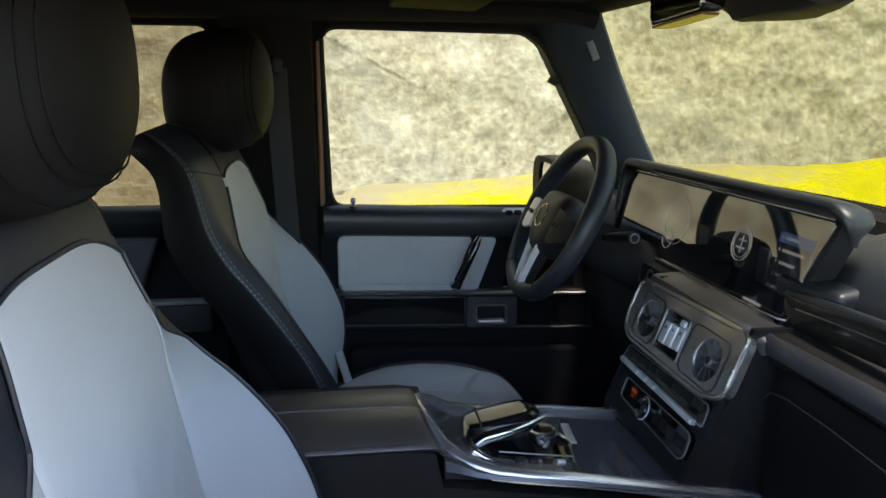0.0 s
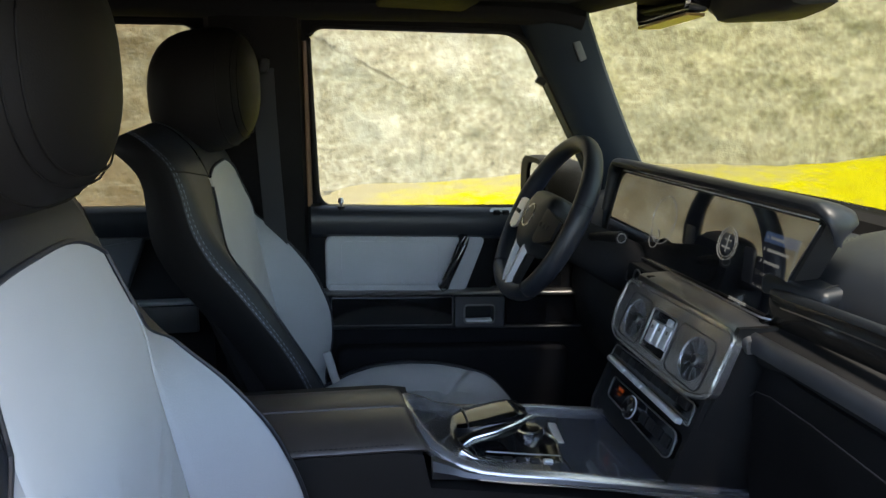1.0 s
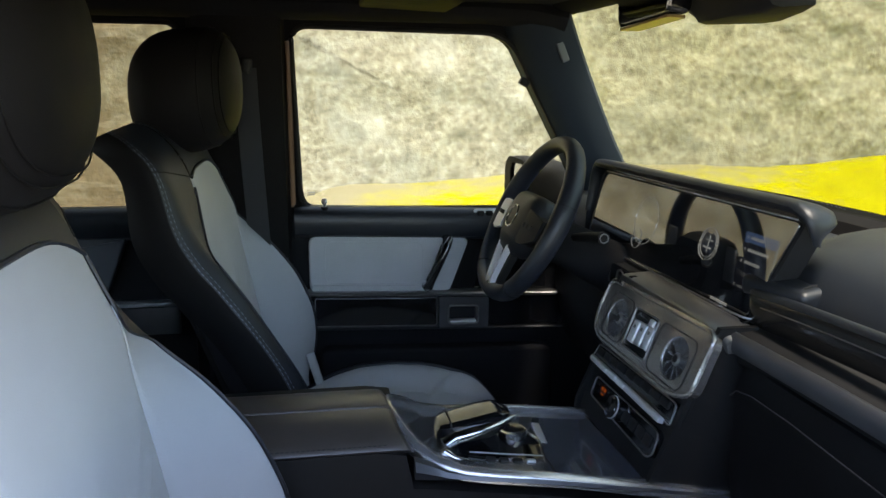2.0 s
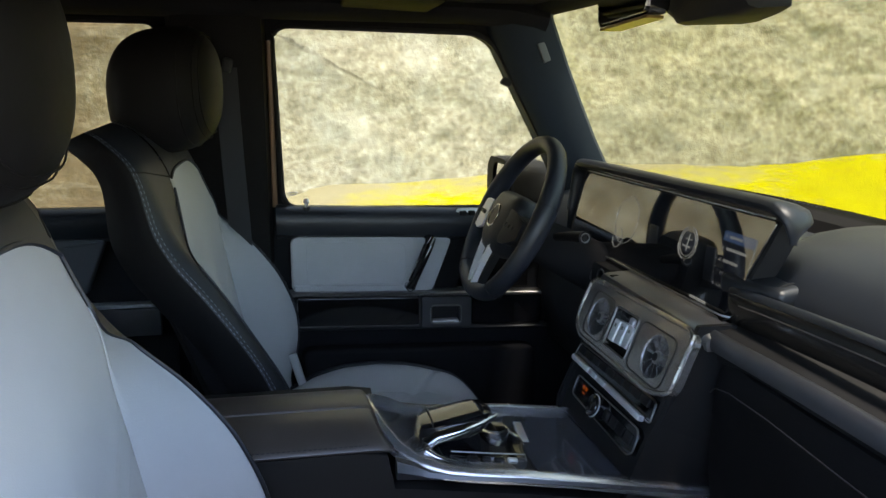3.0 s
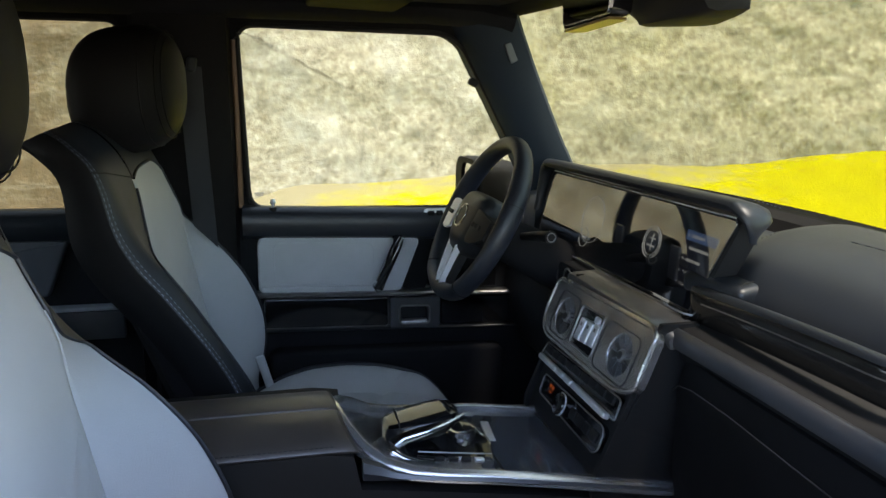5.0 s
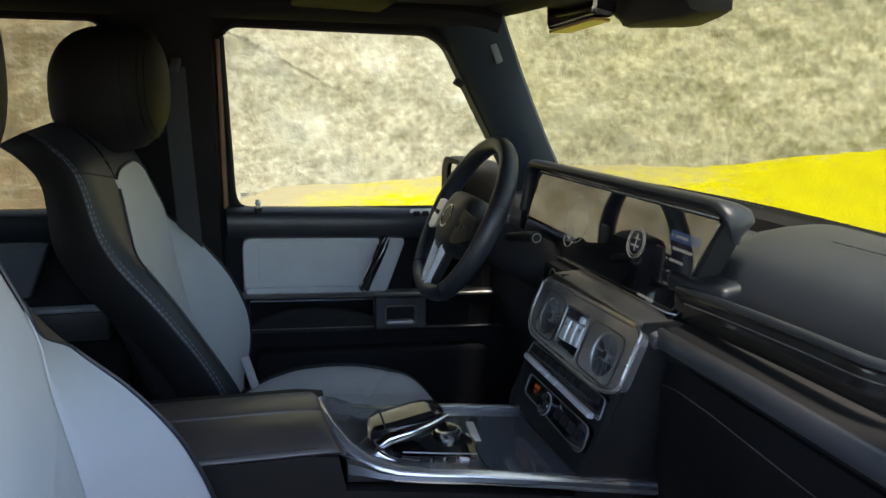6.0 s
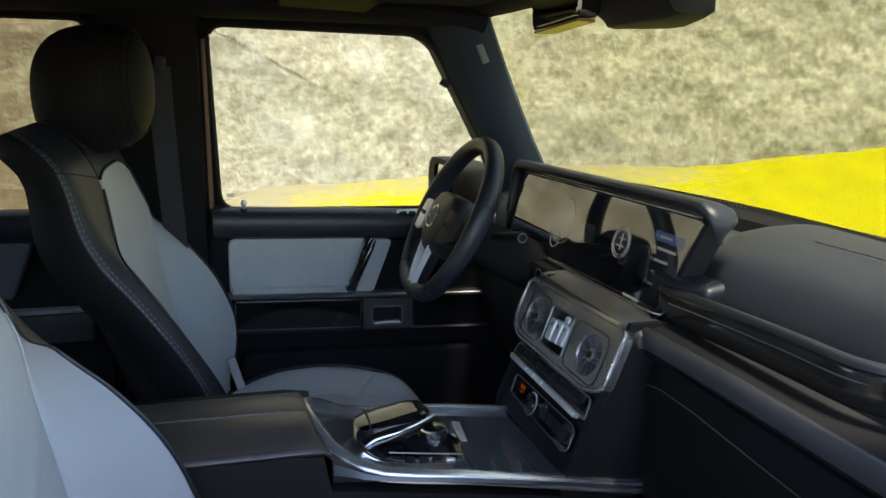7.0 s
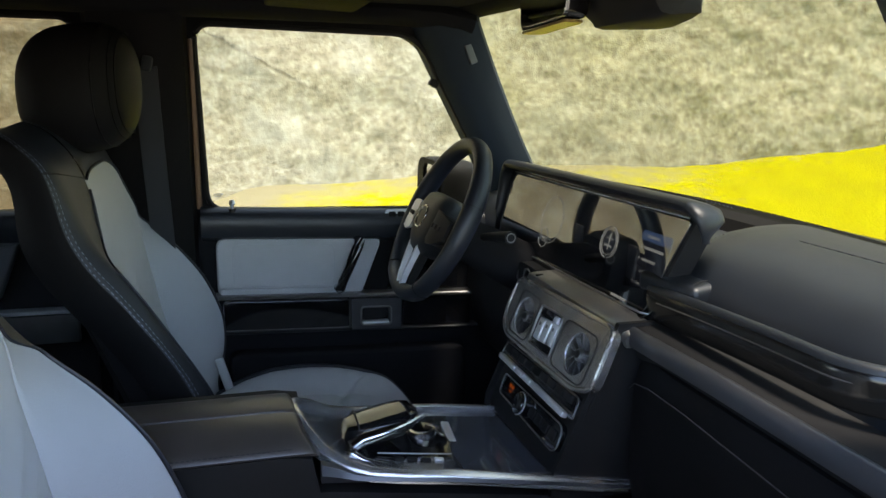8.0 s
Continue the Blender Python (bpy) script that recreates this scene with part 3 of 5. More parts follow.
def build_door():
    d = thing("door_1", "closed front door lined in pale grey leather and dark trim", "car door", kind="structure")
    # belt roll below the window
    prof = [(0.704, 1.325), (0.692, 1.330), (0.672, 1.326), (0.660, 1.312), (0.656, 1.290), (0.664, 1.262), (0.690, 1.250), (0.704, 1.25)]
    xs = [-0.02, 0.1, 0.3, 0.5, 0.7, 0.82]
    part("belt_roll", loft("belt_roll", [[Vector((x, y, dz(x, z))) for y, z in prof] for x in xs], DASH), d, "dark blue-grey leather roll")
    part("lower_skin", plate("lower_skin", [(-0.02, 0.66), (0.86, 0.66), (0.86, 1.27), (-0.02, 1.27)], on_door(0.704), 0.012, CLOTH), d)
    pad = rounded([(0.010, 1.120), (0.010, 1.256), (0.402, 1.256), (0.352, 1.120)], [0.018, 0.026, 0.020, 0.014])
    p = part("pad", plate("pad", pad, on_door(0.692), 0.016, GREY, bevel=0.0045), d, "pale grey leather pad")
    inner = rounded([(0.048, 1.140), (0.048, 1.243), (0.285, 1.243), (0.285, 1.140)], 0.02)
    part("seam", tube("seam", [(q[0], 0.6755, dz(*q)) for q in inner], 0.0009, GREY_SEAM, 5, loop=True), p)
    part("step", plate("step", rounded([(0.016, 1.121), (0.016, 1.137), (0.30, 1.137), (0.30, 1.121)], 0.005), on_door(0.677), 0.006, GREY, bevel=0.003), p)
    wedge = [(0.415, 1.125), (0.462, 1.256), (0.60, 1.256), (0.60, 1.125)]
    part("speaker_field", plate("speaker_field", wedge, on_door(0.692), 0.008, GLOSS), d, "glossy black field")
    # grab handle: slanted wooden bar in a chrome frame
    h = part("grab_handle", tube("grab_handle", [(0.294, 0.675, 1.125), (0.294, 0.648, 1.128), (0.300, 0.640, 1.145), (0.322, 0.636, 1.195), (0.337, 0.640, 1.232), (0.342, 0.650, 1.244), (0.342, 0.675, 1.246)], (0.013, 0.010), GLOSS, 12), d, "glossy dark grab handle")
    part("end_cap", rbox("end_cap", (0.022, 0.03, 0.02), CHROME, 0.007, (0.294, 0.655, 1.128), (0, -24, 0)), h, "chrome cap")
    part("edge_strip", tube("edge_strip", [(0.287, 0.640, 1.147), (0.309, 0.634, 1.197), (0.326, 0.639, 1.236)], 0.0028, CHROME, 6), h, "chrome edge")
    # trim rail
    for name, z0, z1, dep, m in (("upper_strip", 1.113, 1.123, 0.655, SMOKE), ("lower_strip", 1.028, 1.034, 0.655, HUB)):
        prof = [(0.70, z0), (dep + 0.003, z0), (dep, z0 + 0.003), (dep, z1 - 0.003), (dep + 0.003, z1), (0.70, z1)]
        part(name, loft(name, [[Vector((x, y, dz(x, z))) for y, z in prof] for x in (0.006, 0.2, 0.4, 0.65)], m), d, "satin metal strip")
    part("lacquer_panel", plate("lacquer_panel", rounded([(0.022, 1.036), (0.022, 1.108), (0.318, 1.108), (0.318, 1.036)], 0.006), on_door(0.69), 0.026, GLOSS, bevel=0.003), d, "glossy black panel")
    part("lacquer_panel", plate("lacquer_panel", rounded([(0.452, 1.036), (0.452, 1.108), (0.632, 1.108), (0.632, 1.036)], 0.006), on_door(0.69), 0.026, GLOSS, bevel=0.003), d, "glossy black panel")
    part("panel_rim", tube("panel_rim", [(q[0], 0.664, dz(*q)) for q in rounded([(0.022, 1.036), (0.022, 1.108), (0.318, 1.108), (0.318, 1.036)], 0.008)], 0.0012, SMOKE, 5, loop=True), d)
    hole = rounded([(0.345, 1.044), (0.345, 1.090), (0.420, 1.090), (0.420, 1.044)], 0.010)
    pull = part("pull_cup", plate("pull_cup", rounded([(0.322, 1.034), (0.322, 1.111), (0.446, 1.111), (0.446, 1.034)], 0.005), on_door(0.69), 0.040, DIM_METAL, holes=(hole,), bevel=0.0), d, "satin grey pull frame")
    part("rim", tube("rim", [(q[0], 0.651, dz(*q)) for q in hole], 0.0028, SMOKE, 6, loop=True), pull)
    part("lip", rbox("lip", (0.066, 0.022, 0.006), SILVER, 0.002, (0.383, 0.665, 1.0345)), pull)
    part("recess", plate("recess", rounded([(0.345, 1.044), (0.345, 1.090), (0.420, 1.090), (0.420, 1.044)], 0.010), on_door(0.689), 0.002, PLASTIC), pull)
    # lower pocket
    part("pocket", plate("pocket", rounded([(0.03, 0.72), (0.03, 0.98), (0.62, 0.98), (0.62, 0.72)], 0.03), on_door(0.692), 0.04, CLOTH, bevel=0.01), d)
    # window switches
    sw = part("switch_panel", plate("switch_panel", rounded([(0.0, 0.0), (0.0, 0.022), (0.085, 0.022), (0.085, 0.0)], 0.010), lambda u, v, w: (0.408 + u, 0.664 - 0.5 * w + v * 0.35, 1.292 + v + 0.6 * w), 0.003, SILVER), d, "satin metal switch surround")
    for k in range(3):
        part("switch", rbox("switch", (0.017, 0.010, 0.012), PLASTIC, 0.003, (0.425 + 0.022 * k, 0.665, 1.3045)), sw)
    pin = part("lock_pin", tube("lock_pin", [(0.05, 0.675, 1.315), (0.05, 0.675, 1.331), (0.05, 0.675, 1.338), (0.05, 0.675, 1.346)], lambda s: (0.0035, 0.0035) if s < 0.5 else ((0.0075, 0.0075) if s < 0.8 else (0.005, 0.005)), SILVER, 10), d, "metal lock pin")
    part("collar", tube("collar", [(0.05, 0.675, 1.318), (0.05, 0.675, 1.326)], 0.009, PLASTIC, 12), pin)

    r = thing("door_2", "closed rear door with a grey leather pad coloured as in shade", "car door", kind="structure")
    part("belt_roll", loft("belt_roll", [[Vector((x, y, z + 0.004)) for y, z in [(0.704, 1.325), (0.692, 1.330), (0.672, 1.326), (0.660, 1.312), (0.656, 1.290), (0.664, 1.262), (0.690, 1.250), (0.704, 1.25)]] for x in (-1.2, -0.8, -0.26)], DASH), r)
    part("lower_skin", plate("lower_skin", [(-1.2, 0.66), (-0.26, 0.66), (-0.26, 1.27), (-1.2, 1.27)], on_door(0.704), 0.012, PLASTIC), r)
    # same leather as the front pad, with the shade put into its colour
    part("pad", plate("pad", rounded([(-1.0, 1.12), (-1.0, 1.25), (-0.395, 1.25), (-0.445, 1.12)], 0.01), on_door(0.692), 0.016, SHADED_GREY, bevel=0.006), r, "grey leather pad with shade put into its colour")
    part("upper_strip", rbox("upper_strip", (0.70, 0.03, 0.010), SILVER, 0.003, (-0.64, 0.67, 1.108)), r, "satin metal strip")
    part("lacquer_panel", rbox("lacquer_panel", (0.70, 0.02, 0.066), SMOKE, 0.003, (-0.64, 0.675, 1.066)), r)


build_door()


# ---- seats ----
def build_seat():
    seat = thing("bucket_seat", "front car seat in pale grey and black leather", "seat", group="front seats")
    U, N = Vector((-0.435, 0, 0.90)), Vector((0.90, 0, 0.435))
    B0 = Vector((0.035, 0, 0.90))
    LEN = 0.735

    # depths along the backrest: centre panel, wing crest and side seam, console side (0) and door side (1)
    KNOTS = (0.0, 0.06, 0.10, 0.165, 0.235, 0.30, 0.37, 0.43, 0.50, 0.57, 0.61, 0.65, 0.70, 0.755, 0.80, 0.86, 0.90, 0.95, 1.0)
    INS = ((-0.066, -0.062, -0.058, -0.052, -0.045, -0.038, -0.030, -0.022, -0.014, -0.006, -0.001, 0.005, 0.017, 0.031, 0.039, 0.040, 0.034, 0.018, -0.004),
           (-0.066, -0.062, -0.058, -0.052, -0.045, -0.035, -0.024, -0.012, 0.002, 0.015, 0.025, 0.036, 0.038, 0.040, 0.043, 0.042, 0.034, 0.018, -0.004))
    CREST = ((-0.030, 0.000, 0.020, 0.040, 0.046, 0.0445, 0.040, 0.036, 0.031, 0.023, 0.017, 0.011, 0.008, 0.012, 0.020, 0.022, 0.012, -0.006, -0.020),
             (-0.034, -0.016, 0.014, 0.047, 0.067, 0.072, 0.073, 0.066, 0.053, 0.032, 0.023, 0.016, 0.012, 0.012, 0.018, 0.020, 0.012, -0.006, -0.020))
    SEAM = ((-0.030, 0.000, 0.010, 0.018, 0.024, 0.027, 0.024, 0.018, 0.010, 0.000, -0.008, -0.011, -0.0125, -0.005, 0.004, 0.010, 0.002, -0.015, -0.030),
            (-0.040, -0.020, 0.000, 0.018, 0.028, 0.032, 0.030, 0.024, 0.012, 0.000, -0.006, -0.010, -0.012, -0.005, 0.004, 0.010, 0.002, -0.015, -0.030))

    def curve(table, s):
        """A soft curve through the table's knots."""
        return sum(float(np.interp(s + o, KNOTS, table)) for o in (-0.024, -0.012, 0.0, 0.012, 0.024)) / 5

    def half(s):
        w = 0.248 + 0.006 * math.sin(math.pi * min(1, s / 0.8)) - 0.004 * smooth01(0.6, 1.0, s)
        return w * (1 - 0.30 * max(0, (s - 0.90) / 0.10) ** 2.2)

    def crest(s):
        return half(s) - 0.028

    EDGE = 0.142

    def light(s):
        return crest(s) + (EDGE + 0.002 - crest(s)) * smooth01(0.59, 0.67, s)

    def cap(s):
        return 0.035 * max(0, (s - 0.92) / 0.08) ** 2.4

    def front(u, s):
        a, hw, uc, k = abs(u), half(s), crest(s), int(u > 0)
        f = min(1, max(0, (u + EDGE) / (2 * EDGE)))
        di = curve(INS[0], s) * (1 - f) + curve(INS[1], s) * f
        dc, ds = curve(CREST[k], s), curve(SEAM[k], s)
        if a < EDGE:
            d = di + 0.004 * (1 - (a / EDGE) ** 2)
        elif a < uc:
            f = (a - EDGE) / max(1e-6, uc - EDGE)
            d = di + (dc - di) * (f ** 0.8 if dc > di else f)
        else:
            d = dc + (ds - dc) * min(1, (a - uc) / max(1e-6, hw - uc)) ** 1.7
        return d - cap(s)

    def pt(u, d, s):
        return B0 + U * (LEN * s) + N * d + Vector((0, u, 0))

    END = 0.968
    S = [END * i / 40 for i in range(41)]
    FINE = [END * i / 80 for i in range(81)]

    def skin(name, cols, material, parent, label="", rows=S):
        """cols: functions of s giving (u, d)"""
        rings = [[pt(*c(s), s) for c in cols] for s in rows]
        return part(name, loft(name, rings, material, closed=False), parent, label)

    def shell_ring(s):
        hw, e = half(s), min(curve(SEAM[0], s), curve(SEAM[1], s)) - 0.012 - cap(s)
        mid = min(curve(INS[0], s), curve(SEAM[0], s)) - 0.035 - cap(s)
        pts = [(hw - 0.012, e), (hw - 0.014, -0.085 + 0.050 * s), (hw - 0.05, -0.110 + 0.068 * s), (0, -0.115 + 0.068 * s)]
        pts += [(-u, d) for u, d in reversed(pts[:3])]
        return [pt(u, d, s) for u, d in pts + [(-0.15, mid), (0, mid), (0.15, mid)]]

    back = part("backrest", loft("backrest", [shell_ring(s) for s in S], HEAD), seat, "black leather back shell")
    TOP = 0.785
    rows_l = [s for s in S if s <= TOP]
    def ridge(u, s):
        """Two soft slanting folds in each half of the centre panel."""
        out = 0.0
        for l0 in (0.325, 0.285):
            mid = l0 + 0.55 * (u % EDGE)
            out += 0.0040 * math.exp(-((s * LEN - mid) / 0.009) ** 2) * smooth01(0.03, 0.06, u % EDGE) * (1 - smooth01(0.11, 0.135, u % EDGE))
        return out

    def top_at(u):
        return 0.816 - (0.044 * (u / EDGE) ** 3 if u > 0 else 0.018 * (u / EDGE) ** 4)

    fine = [i / 90 for i in range(91)]
    cols = [-EDGE, -EDGE + 0.004] + [-0.13 + 0.26 * i / 24 for i in range(25)] + [EDGE - 0.004, EDGE]
    rows = [[pt(k, front(k, f * top_at(k)) + ridge(k, f * top_at(k)) - (0.0025 if abs(k) > EDGE - 0.001 else 0.0), f * top_at(k)) for k in cols] for f in fine]
    part("insert", loft("insert", rows, GREY, closed=False), back, "pale grey leather centre panel")
    rows = [[pt(k, front(k, top_at(k) + f * (END - top_at(k))), top_at(k) + f * (END - top_at(k))) for k in cols[::2]] for f in (i / 14 for i in range(15))]
    part("head_panel", loft("head_panel", rows, BLACK, closed=False), back, "black leather top panel")
    part("piping", tube("piping", [pt(u, front(u, top_at(u)) + 0.001, top_at(u)) for u in (-EDGE + EDGE * k / 8 for k in range(17))], 0.0028, BLACK, 6), back)
    STEPS = (0.0, 0.03, 0.10, 0.2, 0.3, 0.45, 0.6, 0.75, 0.88, 0.97, 1.0)
    for g in (-1, 1):
        def strip(lo, hi):
            """Columns from lo(s) to hi(s), tucked in at both seams."""
            return [(lambda s, f=f: (g * (lo(s) + (hi(s) - lo(s)) * f), front(g * (lo(s) + (hi(s) - lo(s)) * f), s) - (0.0025 if f in (0.0, 1.0) else 0.0))) for f in STEPS]

        skin("wing", strip(lambda s: EDGE, light), WING, back, "perforated pale grey side wing", [s for s in FINE if s < 0.69])
        bolster = skin("bolster", strip(light, half), BLACK, back, "black leather bolster", FINE)
        sidewall = [(lambda s, e=e, d=d: (g * (half(s) + e), front(g * half(s), s) + d * (1 - 0.3 * smooth01(0.72, 0.92, s)))) for e, d in ((0.0, -0.0025), (0.0015, -0.005), (0.002, -0.02), (0.0, -0.04), (-0.006, -0.060), (-0.020, -0.075))]
        skin("side_panel", sidewall, HEAD, back, "black leather side panel", FINE)
        part("piping", tube("piping", [pt(g * light(s), front(g * light(s), s) + 0.0012, s) for s in FINE if s <= TOP], 0.0022, BLACK, 6), back, "dark piping")
        for off in (-0.0045, 0.0):
            part("stitching", stitches("stitching", [pt(g * (half(s) + off), front(g * (half(s) + off), s) + 0.0008, s) for s in FINE if s < 0.97], wide=0.00065, length=0.0065), bolster, "pale double stitching")
        part("shoulder_seam", tube("shoulder_seam", [pt(g * (EDGE + 0.11 * k / 8), front(g * (EDGE + 0.11 * k / 8), 0.80 + 0.05 * k / 8) + 0.0004, 0.80 + 0.05 * k / 8) for k in range(9)], 0.0011, PLASTIC, 6), bolster, "sunken seam")
    # headrest
    c = Vector((-0.199, 0, 1.592))
    a, b, h = 0.096, 0.140, 0.113
    tilt = radians(-8)

    def head(th, ph, grow=1.0):
        def sp(v, e):
            return math.copysign(abs(v) ** e, v)
        e = 0.68
        x = a * sp(math.cos(ph), e) * sp(math.cos(th), e)
        y = b * sp(math.cos(ph), e) * sp(math.sin(th), e)
        z = h * sp(math.sin(ph), 0.82)
        x += 0.014 * (z / h) - 0.02 * (y / b) ** 2
        return c + Vector((x * math.cos(tilt) + z * math.sin(tilt), y, -x * math.sin(tilt) + z * math.cos(tilt))) * 1.0

    rings = [[head(2 * math.pi * k / 48, -math.pi / 2 + math.pi * (i + 0.02) / 28.04) for k in range(48)] for i in range(29)]
    hr = part("headrest", loft("headrest", rings, HEAD), seat, "black leather headrest with stitched seams")
    for off in (0.50, 0.72, 0.80):
        path = []
        for k in range(40):
            ang = 2 * math.pi * k / 40
            yy, zz = math.cos(ang), math.sin(ang)
            f = (1 - off ** 2.94) ** (1 / 2.94)
            y = b * f * math.copysign(abs(yy) ** 0.68, yy)
            z = h * f * math.copysign(abs(zz) ** 0.80, zz)
            x = a * off + 0.014 * (z / h) - 0.02 * (y / b) ** 2
            path.append(c + Vector((x * math.cos(tilt) + z * math.sin(tilt), y, -x * math.sin(tilt) + z * math.cos(tilt))) * 1.002)
        part("piping", tube("piping", path, 0.0010, HEAD, 6, loop=True), hr)
    for g in (-1, 1):
        part("post", tube("post", [(-0.245, g * 0.065, 1.44), (-0.225, g * 0.065, 1.53)], 0.007, CHROME, 10), seat, "chrome headrest post")
        part("post_collar", tube("post_collar", [(-0.243, g * 0.065, 1.492), (-0.240, g * 0.065, 1.505)], 0.014, SMOKE, 12), seat)

    # cushion
    def cz(u, x):
        a_ = abs(u)
        z = sum(float(np.interp(x + o, (-0.06, 0.005, 0.058, 0.123, 0.203, 0.271, 0.34, 0.396, 0.439, 0.46), (0.842, 0.868, 0.896, 0.914, 0.918, 0.912, 0.898, 0.881, 0.838, 0.80))) for o in (-0.012, 0.0, 0.012)) / 3
        z += 0.032 * smooth01(0.10, 0.195, a_) - 0.035 * smooth01(0.205, 0.25, a_)
        if u > 0:
            z += 0.006 * smooth01(0.196, 0.212, a_) * (1 - smooth01(0.222, 0.25, a_))
        fold = 0.255 + 0.075 * (a_ / 0.18) ** 2
        z += 0.006 * smooth01(fold - 0.005, fold + 0.03, x) * (1 - smooth01(0.18, 0.21, a_))
        return z - 0.007 * math.exp(-((x - fold) / 0.012) ** 2) * (1 - smooth01(0.18, 0.20, a_))

    def cw(x):
        return 0.245 - 0.075 * max(0, (x - 0.26) / 0.19) ** 2.4

    X = [-0.06 + 0.51 * i / 60 for i in range(61)]

    def cush(name, f0, f1, m, label, n=12, lo=-0.06, hi=0.46):
        rings = []
        for x in X:
            if not lo <= x <= hi:
                continue
            w = cw(x) / 0.245
            row = []
            for k in range(n + 1):
                u = f0 + (f1 - f0) * k / n
                row.append(Vector((x, u * w, cz(u, x) - (0.0012 if k in (0, n) else 0))))
            rings.append(row)
        return part(name, loft(name, rings, m, closed=False), cushion, label)

    cushion = part("cushion", loft("cushion", [[Vector((x, g * cw(x) * f, z)) for g, f, z in ((-1, 0.90, cz(-0.235, x) - 0.032), (-1, 1.0, min(0.88, cz(-0.235, x) - 0.03)), (-1, 0.97, 0.78), (1, 0.97, 0.78), (1, 1.0, min(0.88, cz(-0.235, x) - 0.03)), (1, 0.90, cz(-0.235, x) - 0.032))] for x in X], BLACK), seat, "seat cushion with black sides")
    cush("insert", -0.105, 0.105, GREY, "pale grey leather centre panel", 22, hi=0.3396)
    cush("thigh_rest", -0.198, 0.198, GREY, "pale grey leather thigh rest", 40, lo=0.3394)
    for g in (-1, 1):
        cush("wing", g * 0.105, g * 0.198, GREY, "pale grey side wing", 14, hi=0.3396)
        cush("bolster", g * 0.198, g * 0.25, BLACK, "black leather edge", 6)
        if g > 0:
            part("piping", tube("piping", [(x, g * 0.198 * cw(x) / 0.245, cz(g * 0.198, x) + 0.001) for x in X], 0.0032, BLACK, 6), cushion)
    part("side_flap", rbox("side_flap", (0.020, 0.010, 0.10), GREY, 0.004, (0.020, 0.196, 0.940), (0, -16, 0)), seat, "pale grey leather flap between back and cushion")
    part("frame", rbox("frame", (0.42, 0.40, 0.12), PLASTIC, 0.02, (0.17, 0, 0.73)), seat)
    for g in (-1, 1):
        part("rail", rbox("rail", (0.50, 0.04, 0.05), SMOKE, 0.008, (0.15, g * 0.17, 0.645)), seat)
    return seat


seat = build_seat()
seat.location = (0, 0.415, 0)
tagged(seat, "driver's car seat in pale grey and black leather")
other = copy_thing(seat, pose(-0.040, -0.425, 0))
tagged(other, "passenger's car seat in pale grey and black leather")
for piece in other.children:
    if piece.name.startswith("headrest"):
        piece.location = (-0.013, 0, 0.014)


# ---- seat belt ----
def build_belt():
    b = thing("seat_belt", "dark grey seat belt hanging from the door post", "seat belt")
    path = [(-0.112, 0.598, 1.64), (-0.110, 0.604, 1.55), (-0.106, 0.620, 1.42), (-0.100, 0.632, 1.28), (-0.096, 0.636, 1.15), (-0.092, 0.64, 0.9)]
    part("webbing", sweep("webbing", path, [(-0.024, -0.001), (0.024, -0.001), (0.024, 0.001), (-0.024, 0.001)], BELT, up=(0, 1, 0)), b)
    part("anchor", rbox("anchor", (0.020, 0.03, 0.032), BELT, 0.006, (-0.108, 0.600, 1.645), (0, 10, 0)), b, "grey plastic belt guide")
    part("post_cover", loft("post_cover", [[Vector((x, y, z)) for x, y in ((-0.235, side_y(z) + 0.0), (-0.22, side_y(z) - 0.035), (-0.19, side_y(z) - 0.046), (-0.06, side_y(z) - 0.046), (-0.035, side_y(z) - 0.035), (-0.028, side_y(z)))] for z in (0.66, 1.0, 1.3, 1.55, 1.78)], HEAD), b, "black post cover")


build_belt()


